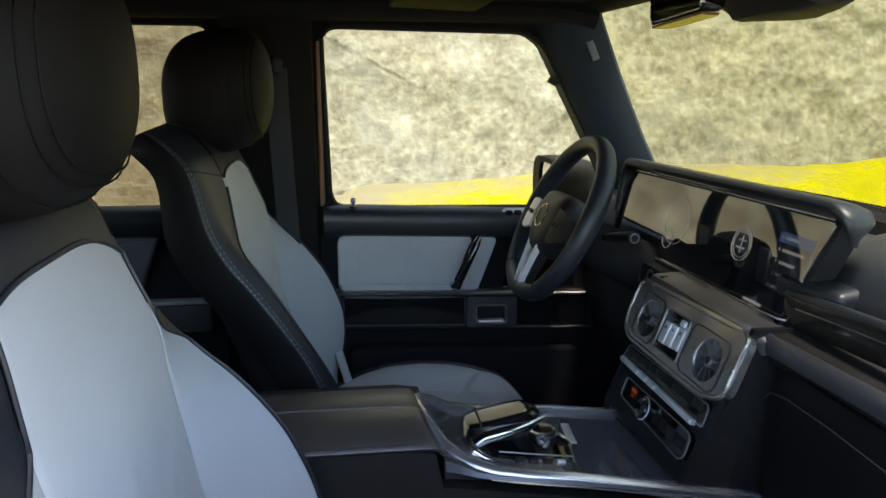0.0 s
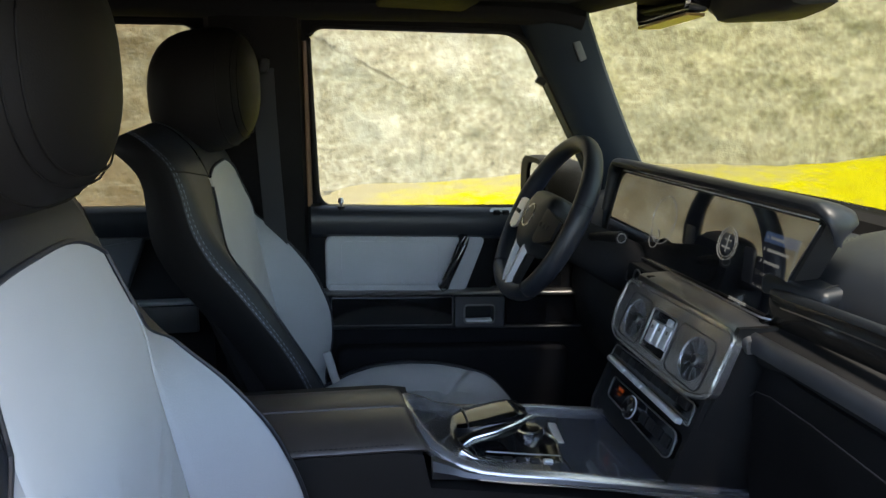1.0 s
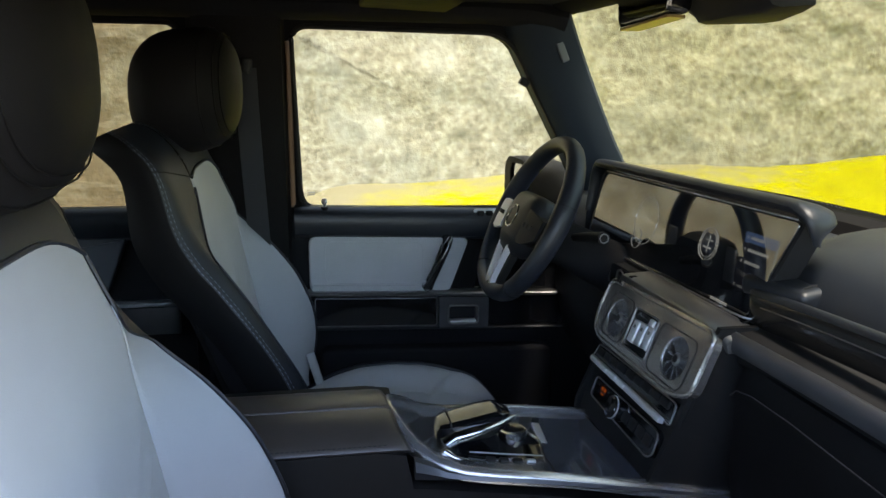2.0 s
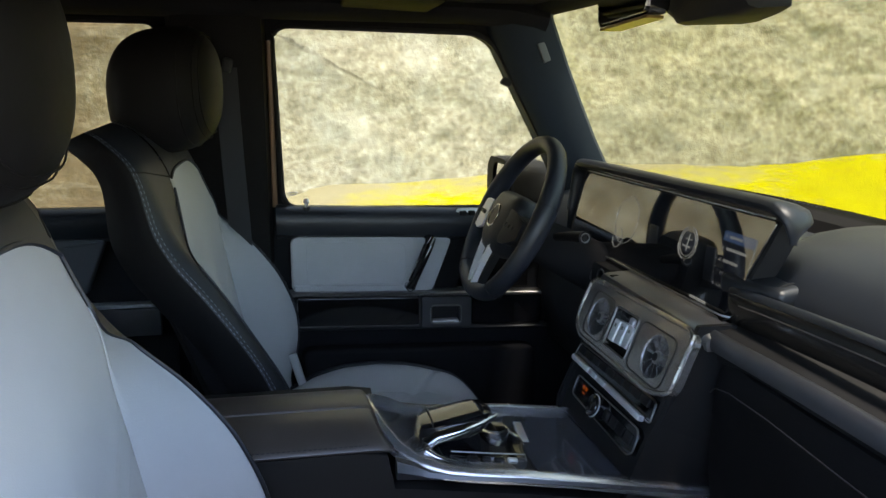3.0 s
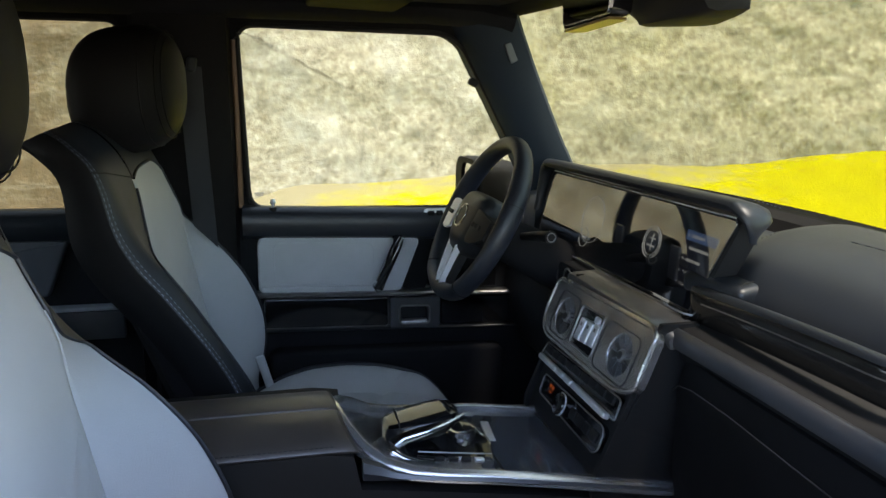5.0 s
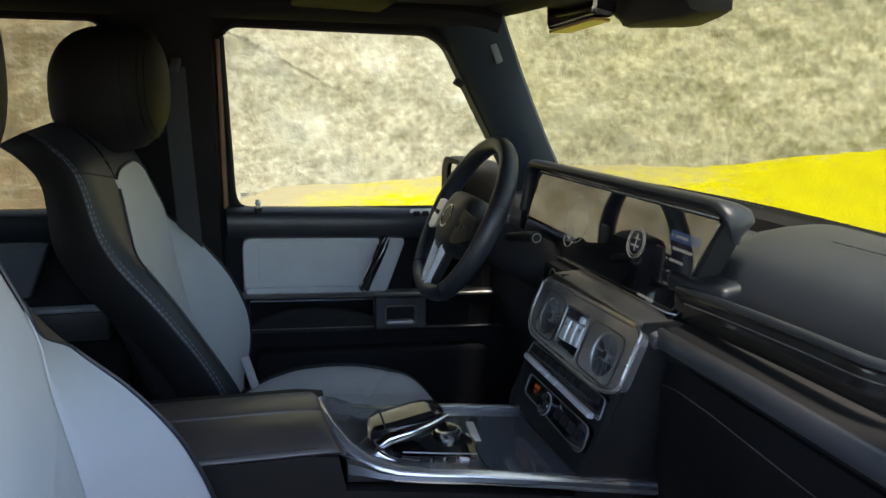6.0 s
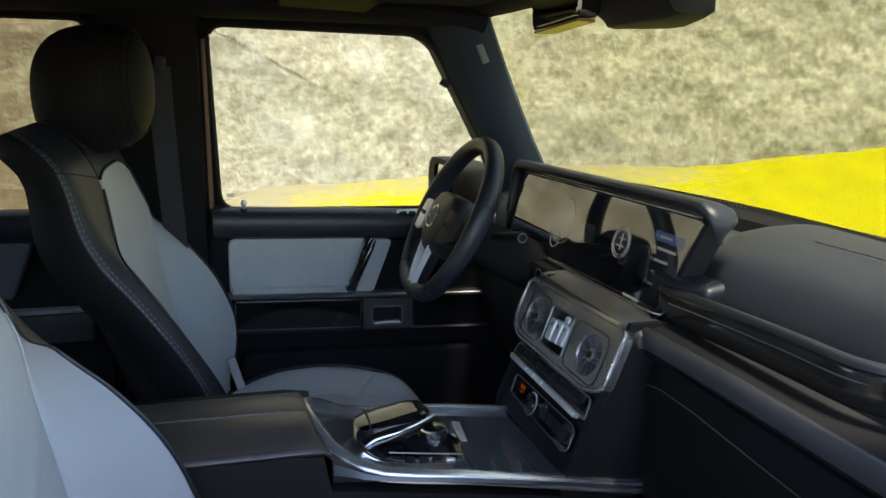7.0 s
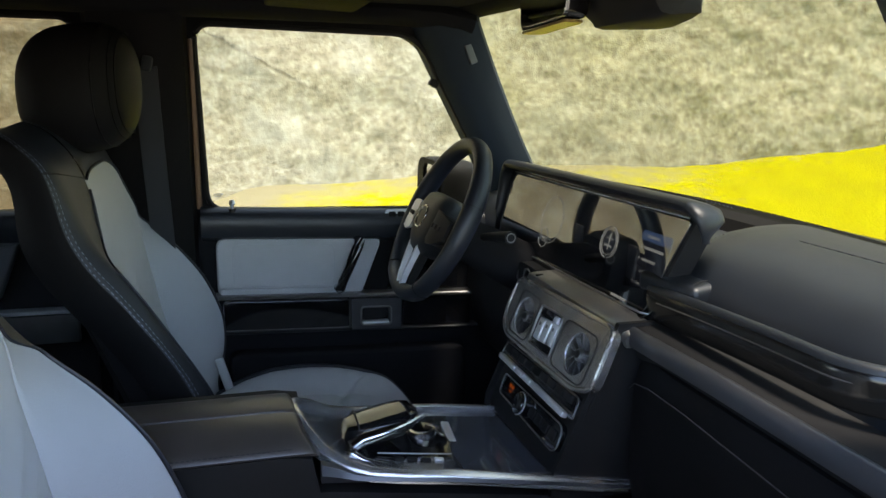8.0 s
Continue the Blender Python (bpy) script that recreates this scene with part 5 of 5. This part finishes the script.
# ---- centre console ----
def build_console():
    c = thing("centre_console", "centre console with padded armrest and metal-rimmed tray", "console")
    part("side_skirt", loft("side_skirt", [[Vector((x, y, z)) for y, z in ((-0.146, 0.64), (-0.138, z0), (-0.10, z0 + 0.004), (0.10, z0 + 0.004), (0.134, min(z0, 1.06)), (0.146, 0.64))] for x, z0 in ((-0.50, 1.104), (-0.1, 1.104), (0.10, 1.104), (0.140, 1.098), (0.151, 1.046), (0.17, 1.044), (0.34, 1.018), (0.5, 0.992), (0.72, 0.95))], PLASTIC), c, "black plastic sides")
    # armrest with a split lid
    prof = [(-0.130, 1.100), (-0.136, 1.104), (-0.1385, 1.108), (-0.136, 1.1125), (-0.122, 1.120), (-0.085, 1.129), (-0.056, 1.1335), (-0.048, 1.1325), (-0.045, 1.128), (-0.042, 1.1325), (-0.034, 1.1345), (-0.01, 1.1352), (0.02, 1.133), (0.05, 1.122), (0.10, 1.102), (0.134, 1.078), (0.140, 1.05)]
    rings = []
    for x, f in ((-0.50, 1), (-0.2, 1), (0.0, 1), (0.06, 1.0), (0.108, 0.995), (0.121, 0.98), (0.126, 0.95)):
        rings.append([Vector((x + (0.75 * (1.135 - z) if x > 0.03 else 0) - (0.25 * max(0, y) if x > 0.03 else 0), y * (1.0 if f > 0.96 else 0.98), 1.045 + (z - 1.045) * f)) for y, z in prof])
    arm = part("armrest", loft("armrest", rings, ARM), c, "padded black leather armrest")
    part("stitching", stitches("stitching", [(x / 100, -0.1345, 1.1142) for x in range(-48, 13, 2)], DIM_THREAD, 0.005, 0.002, 0.0008), arm, "dark stitching")
    # metal rim
    rim = [(0.74, -0.150, 0.982), (0.62, -0.150, 1.004), (0.50, -0.150, 1.026), (0.42, -0.148, 1.041), (0.34, -0.146, 1.0545), (0.27, -0.143, 1.063), (0.225, -0.138, 1.069), (0.188, -0.124, 1.078), (0.158, -0.098, 1.093), (0.137, -0.066, 1.111), (0.123, -0.032, 1.125), (0.121, 0.0, 1.1245), (0.132, 0.034, 1.114), (0.155, 0.070, 1.094), (0.19, 0.098, 1.068), (0.24, 0.115, 1.052), (0.30, 0.126, 1.045), (0.38, 0.134, 1.036), (0.50, 0.142, 1.018), (0.62, 0.148, 1.0), (0.74, 0.15, 0.982)]
    metal = [(0.010, -0.012), (0.0115, -0.004), (0.0095, 0.003), (0.004, 0.0055), (-0.002, 0.0045), (-0.008, 0.0), (-0.010, -0.006), (-0.010, -0.012)]
    part("metal_rim", sweep("metal_rim", rim, metal, RIM), c, "satin aluminium rim")
    apron = [(0.152, 1.063, 1.092), (0.175, 1.061, 1.083), (0.20, 1.058, 1.071), (0.24, 1.055, 1.064), (0.34, 1.044, 1.053), (0.50, 1.017, 1.026), (0.74, 0.973, 0.982)]
    part("metal_apron", loft("metal_apron", [[Vector((x, -0.146 - 0.012 * smooth01(0.19, 0.30, x), z1 if x > 0.2 else z1)), Vector((x, -0.150 - 0.010 * smooth01(0.19, 0.30, x), (z0 + z1) / 2)), Vector((x, -0.144, z0)), Vector((x, -0.13, z0)), Vector((x, -0.13, z1))] for x, z0, z1 in apron], DIM_METAL), c, "satin aluminium side")
    # tray floor inside the rim
    near = [Vector(p) for p in rim[:11]]
    far = [Vector(p) for p in reversed(rim[10:])]
    rows = []
    for i in range(11):
        a, b = near[i] if i < 11 else near[-1], far[i]
        row = []
        for k in range(9):
            f = k / 8
            q = a.lerp(b, f)
            q.z -= 0.006
            row.append(q)
        rows.append(row)
    part("tray_floor", loft("tray_floor", [r for r in rows[:5]], WEAVE, closed=False), c, "dark woven-pattern tray lid")
    part("control_field", loft("control_field", [r for r in rows[4:]], LACQUER, closed=False), c, "dark satin field round the controls")
    part("lid_gap", tube("lid_gap", [(0.366, -0.135 + 0.027 * k, 1.0445 - 0.0016 * k) for k in range(11)], 0.0016, PLASTIC, 6), c)
    part("lid_catch", rbox("lid_catch", (0.014, 0.075, 0.004), SILVER, 0.002, (0.386, 0.028, 1.034), (0, 7, -6)), c, "metal catch")
    return c


build_console()


def build_controller():
    c = thing("hand_rest", "glossy hand rest with a metal arm and rotary dial", "controller")
    rings = []
    for x, w, z0, z1 in ((0.198, 0.014, 1.068, 1.086), (0.202, 0.026, 1.062, 1.099), (0.212, 0.034, 1.060, 1.1020), (0.238, 0.037, 1.062, 1.1072), (0.262, 0.037, 1.066, 1.112), (0.288, 0.034, 1.074, 1.1165), (0.304, 0.028, 1.084, 1.116), (0.314, 0.014, 1.094, 1.110)):
        rings.append([Vector((x, -0.032 + w * math.cos(q), (z0 + z1) / 2 + (z1 - z0) / 2 * math.copysign(abs(math.sin(q)) ** (0.16 if math.sin(q) > 0 else 0.75), math.sin(q)))) for q in (2 * math.pi * k / 20 for k in range(20))])
    top = part("palm_rest", loft("palm_rest", rings, GLOSS), c, "glossy black palm rest")
    part("split", tube("split", [(0.218, -0.032 + 0.0355 * math.cos(q), 1.090 + 0.0175 * math.copysign(abs(math.sin(q)) ** 0.4, math.sin(q))) for q in (math.pi * (0.05 + 0.9 * k / 14) for k in range(15))], 0.0011, PLASTIC, 6), top)
    path = [(0.322, -0.043, 1.102), (0.304, -0.056, 1.101), (0.278, -0.065, 1.098), (0.250, -0.070, 1.093), (0.224, -0.071, 1.087), (0.208, -0.070, 1.078), (0.208, -0.075, 1.068), (0.222, -0.084, 1.060), (0.246, -0.092, 1.055), (0.266, -0.096, 1.052)]
    part("metal_arm", tube("metal_arm", path, lambda s: (0.004 + 0.010 * math.sin(math.pi * min(1, s * 1.05)) ** 1.3, 0.003 + 0.007 * math.sin(math.pi * min(1, s * 1.05)) ** 1.3), POLISH, 14), c, "polished metal arm")
    part("base", plate("base", rounded([(0.232, -0.098), (0.358, -0.102), (0.372, -0.02), (0.345, 0.016), (0.23, 0.0)], 0.012), lambda u, v, w: (u, v, 1.062 - 0.15 * (u - 0.24) + 0.12 * (v + 0.05) + w - 0.012), 0.012, GLOSS, bevel=0.003), c, "glossy black base")
    part("base_rim", tube("base_rim", [(u, v, 1.0625 - 0.15 * (u - 0.24) + 0.12 * (v + 0.05)) for u, v in rounded([(0.232, -0.098), (0.358, -0.102), (0.372, -0.02), (0.345, 0.016), (0.23, 0.0)], 0.014)], 0.0018, CHROME, 6, loop=True), c)
    d = part("dial", tube("dial", [(0.330, -0.006, 1.042), (0.330, -0.006, 1.058), (0.330, -0.006, 1.063), (0.330, -0.006, 1.0635)], lambda s: (0.0235, 0.0235) if s < 0.5 else ((0.0222, 0.0222) if s < 0.9 else (0.0185, 0.0185)), POLISH, 32), c, "polished metal rotary dial")
    part("dial_top", tube("dial_top", [(0.330, -0.006, 1.062), (0.330, -0.006, 1.0645)], 0.0175, GLOSS, 28), d)
    for k in range(4):
        part("button", rbox("button", (0.015, 0.009, 0.005), PLASTIC if k < 3 else SILVER, 0.002, (0.275 + 0.021 * k, -0.086, 1.0555 - 0.003 * k), (0, 8, 0)), c)
    part("bar", tube("bar", [(0.245, -0.072, 1.062), (0.30, -0.074, 1.055), (0.362, -0.072, 1.046)], 0.0011, SMOKE, 6), c)


build_controller()


# ---- steering wheel ----
def build_wheel():
    C = Vector((0.456, 0.369, 1.339))
    up, nn, rt = Vector((0.452, 0, 0.892)), Vector((-0.892, 0, 0.452)), Vector((0, -1, 0))

    def w(x, y, z):
        return C + rt * x + up * y + nn * z

    sw = thing("steering_wheel", "black leather steering wheel with satin metal spokes", "steering wheel")
    R = 0.171
    rings = []
    for k in range(72):
        a = 2 * math.pi * k / 72
        r = R - 0.010 * max(0, -math.sin(a) - 0.82) / 0.18
        grip = 1 + 0.10 * math.exp(-((math.sin(a) - 0.25) / 0.35) ** 2)
        c = w(r * math.cos(a), r * math.sin(a), 0.0)
        o = rt * math.cos(a) + up * math.sin(a)
        rings.append([c + o * 0.0165 * grip * math.cos(q) + nn * 0.0195 * grip * math.sin(q) for q in (2 * math.pi * j / 16 for j in range(16))])
    rings.append(rings[0])
    rim = part("rim", loft("rim", rings, BLACK, caps=False), sw, "black leather rim")
    for a in (radians(18), radians(162), radians(-50), radians(-130)):
        o = rt * math.cos(a) + up * math.sin(a)
        part("seam", tube("seam", [w(R * math.cos(a), R * math.sin(a), 0) + o * 0.0175 * math.cos(q) + nn * 0.0205 * math.sin(q) for q in (2 * math.pi * j / 20 for j in range(20))], 0.0009, PLASTIC, 5, loop=True), rim)
    # airbag cover
    outline = rounded([(-0.072, 0.058), (0.072, 0.058), (0.088, 0.010), (0.062, -0.058), (0.024, -0.076), (-0.024, -0.076), (-0.062, -0.058), (-0.088, 0.010)], 0.03)
    rings = []
    for f, z in ((0.90, -0.045), (1.04, -0.022), (1.06, 0.000), (1.03, 0.012), (0.94, 0.022), (0.74, 0.029), (0.42, 0.033), (0.1, 0.034)):
        rings.append([w(p[0] * f * 0.93, p[1] * f * 0.95 - 0.004, z) for p in outline])
    hub = part("airbag_cover", loft("airbag_cover", rings, HUB), sw, "dark leather-look hub cover")
    part("emblem_ring", tube("emblem_ring", [w(0.024 * math.cos(q), 0.024 * math.sin(q) - 0.006, 0.0335) for q in (2 * math.pi * j / 36 for j in range(36))], 0.0022, CHROME, 6, loop=True), hub, "plain chrome ring")
    part("emblem_disc", loft("emblem_disc", [[w(r * math.cos(q), r * math.sin(q) - 0.006, z) for q in (2 * math.pi * j / 24 for j in range(24))] for r, z in ((0.022, 0.030), (0.022, 0.0335), (0.004, 0.0345))], HUB), hub)
    for g in (-1, 1):
        sp = part("spoke", loft("spoke", [[w(g * x, y0, -0.012), w(g * x, y0, z), w(g * x, y1, z), w(g * x, y1, -0.012)] for x, y0, y1, z in ((0.060, -0.048, 0.022, 0.014), (0.10, -0.042, 0.016, 0.012), (0.14, -0.032, 0.010, 0.008), (0.165, -0.026, 0.008, 0.004))], PLASTIC), sw)
        part("key_plate", loft("key_plate", [[w(g * x, y0, z), w(g * x, y0, z + 0.006), w(g * x, y1, z + 0.006), w(g * x, y1, z)] for x, y0, y1, z in ((0.066, -0.040, 0.022, 0.022), (0.085, -0.048, 0.022, 0.024), (0.112, -0.044, 0.018, 0.022), (0.142, -0.028, 0.010, 0.014))], PALE if g < 0 else PLASTIC), sp, "key plate")
        for k in range(3):
            part("key", rbox("key", (0.004, 0.011, 0.009), PLASTIC, 0.0015, tuple(w(g * (0.080 + 0.017 * k), -0.010, 0.0305 - 0.002 * k)), (0, 24, 0)), sp)
        leg = part("lower_spoke", loft("lower_spoke", [[w(g * x0, y, z), w(g * x0, y, z + 0.012), w(g * x1, y, z + 0.012), w(g * x1, y, z)] for x0, x1, y, z in ((0.024, 0.034, -0.060, 0.012), (0.017, 0.026, -0.10, 0.010), (0.011, 0.019, -0.135, 0.007), (0.006, 0.015, -0.158, 0.002))], PALE), sw, "satin metal lower spoke")
    part("spoke_web", loft("spoke_web", [[w(x, y, z) for x, z in ((-0.03 * f, -0.01), (-0.03 * f, 0.006 - 0.006 * (1 - f)), (0.03 * f, 0.006 - 0.006 * (1 - f)), (0.03 * f, -0.01))] for y, f in ((-0.055, 1.0), (-0.10, 0.85), (-0.158, 0.7))], PLASTIC), sw)
    # column and stalks
    col = thing("steering_column", "black steering column cover with stalks", "steering column")
    rings = []
    for z, r in ((-0.05, 0.045), (-0.065, 0.052), (-0.10, 0.055), (-0.16, 0.060), (-0.24, 0.065)):
        rings.append([w(r * math.cos(q), r * 0.85 * math.sin(q) - 0.01, z) for q in (2 * math.pi * j / 24 for j in range(24))])
    part("cover", loft("cover", rings, CLOTH), col)
    stalk = part("gear_stalk", tube("gear_stalk", [w(0.04, 0.01, -0.09), w(0.10, 0.026, -0.094), w(0.140, 0.034, -0.096), w(0.158, 0.036, -0.097)], lambda s: (0.008 + 0.005 * s, 0.008 + 0.005 * s), PLASTIC, 14), col, "black stalk")
    part("cap_ring", tube("cap_ring", [w(0.1585, 0.036, -0.097) + up * 0.0085 * math.cos(q) + nn * 0.0085 * math.sin(q) for q in (2 * math.pi * j / 20 for j in range(20))], 0.0013, SMOKE, 6, loop=True), stalk, "metal ring")
    part("turn_stalk", tube("turn_stalk", [w(-0.05, -0.01, -0.07), w(-0.17, 0.006, -0.07)], 0.011, PLASTIC, 12), col)
    part("shift_paddle", rbox("shift_paddle", (0.006, 0.035, 0.07), SMOKE, 0.003, tuple(w(0.125, 0.018, -0.028)), (0, 24, 0)), col, "grey shift paddle")
    part("shift_paddle", rbox("shift_paddle", (0.006, 0.035, 0.07), SMOKE, 0.003, tuple(w(-0.125, 0.018, -0.028)), (0, 24, 0)), col, "grey shift paddle")
    key = part("ignition_slot", tube("ignition_slot", [(0.63, 0.30, 1.175), (0.612, 0.30, 1.178)], 0.013, CHROME, 18), col, "chrome-edged slot")


build_wheel()


# ---- mirrors and sensor pod ----
def build_mirrors():
    m = thing("rear_view_mirror", "rear-view mirror with a bronze-tinted underside", "mirror")
    part("shell", plate("shell", rounded([(-0.02, 1.712), (0.155, 1.703), (0.165, 1.80), (-0.03, 1.80)], 0.012), lambda u, v, w: (0.545 + w - 0.03 * (u - 0.07), u, v), 0.035, GLOSS, bevel=0.008), m)
    part("glass", plate("glass", rounded([(-0.014, 1.716), (0.150, 1.708), (0.159, 1.796), (-0.024, 1.796)], 0.010), lambda u, v, w: (0.5445 - w - 0.03 * (u - 0.07), u, v), 0.0035, MIRROR), m, "mirror glass")
    part("underside", plate("underside", rounded([(0.545, -0.016), (0.578, -0.012), (0.578, 0.145), (0.541, 0.152)], 0.006), lambda u, v, w: (u, v, 1.7085 - 0.05 * (v - 0.02) - w), 0.004, BRONZE), m, "bronze underside")
    part("stem", tube("stem", [(0.575, 0.06, 1.76), (0.63, 0.05, 1.785)], 0.012, PLASTIC, 10), m)
    p = thing("sensor_pod", "black sensor housing at the top of the windscreen", "sensor housing")
    rings = []
    for y, x0, x1, z0 in ((0.13, 0.62, 0.68, 1.752), (0.10, 0.60, 0.69, 1.742), (0.0, 0.59, 0.70, 1.705), (-0.02, 0.585, 0.70, 1.696), (-0.06, 0.585, 0.70, 1.696), (-0.155, 0.59, 0.67, 1.699), (-0.180, 0.60, 0.67, 1.706), (-0.188, 0.62, 0.66, 1.73)):
        rings.append([Vector((x0, y, 1.79)), Vector((x0, y, z0 + 0.014)), Vector((x0 + 0.008, y, z0 + 0.003)), Vector((x0 + 0.022, y, z0)), Vector((x1, y, z0 + 0.004)), Vector((x1, y, 1.79))])
    part("shell", loft("shell", rings, PLASTIC), p)
    s = thing("side_mirror", "black side mirror outside the front door", "mirror")
    rings = []
    for x, f in ((0.583, 0.93), (0.59, 1.0), (0.615, 1.0), (0.67, 0.93), (0.71, 0.75), (0.73, 0.45)):
        rings.append([Vector((x, 0.90 + p[0] * f, 1.352 + p[1] * f)) for p in rounded([(-0.115, -0.075), (0.105, -0.075), (0.115, 0.068), (-0.105, 0.068)], [0.04, 0.05, 0.075, 0.05])])
    part("shell", loft("shell", rings, PLASTIC), s)
    bez = rounded([(-0.108, -0.072), (0.108, -0.072), (0.115, 0.066), (-0.102, 0.066)], [0.04, 0.048, 0.072, 0.048])
    part("bezel", plate("bezel", bez, lambda u, v, w: (0.584 - w, 0.90 + u, 1.352 + v), 0.010, HEAD, holes=(rounded([(-0.094, -0.060), (0.045, -0.060), (0.050, 0.052), (-0.088, 0.052)], [0.03, 0.03, 0.04, 0.03]),)), s, "black bezel")
    part("glass", plate("glass", rounded([(-0.10, -0.064), (0.096, -0.064), (0.102, 0.058), (-0.092, 0.058)], [0.03, 0.035, 0.055, 0.035]), lambda u, v, w: (0.5825 - w, 0.90 + u, 1.352 + v), 0.003, MIRROR), s, "mirror glass")
    part("arm", tube("arm", [(0.66, 0.84, 1.30), (0.69, 0.80, 1.29), (0.71, 0.74, 1.29)], (0.02, 0.014), PLASTIC, 10), s)


build_mirrors()
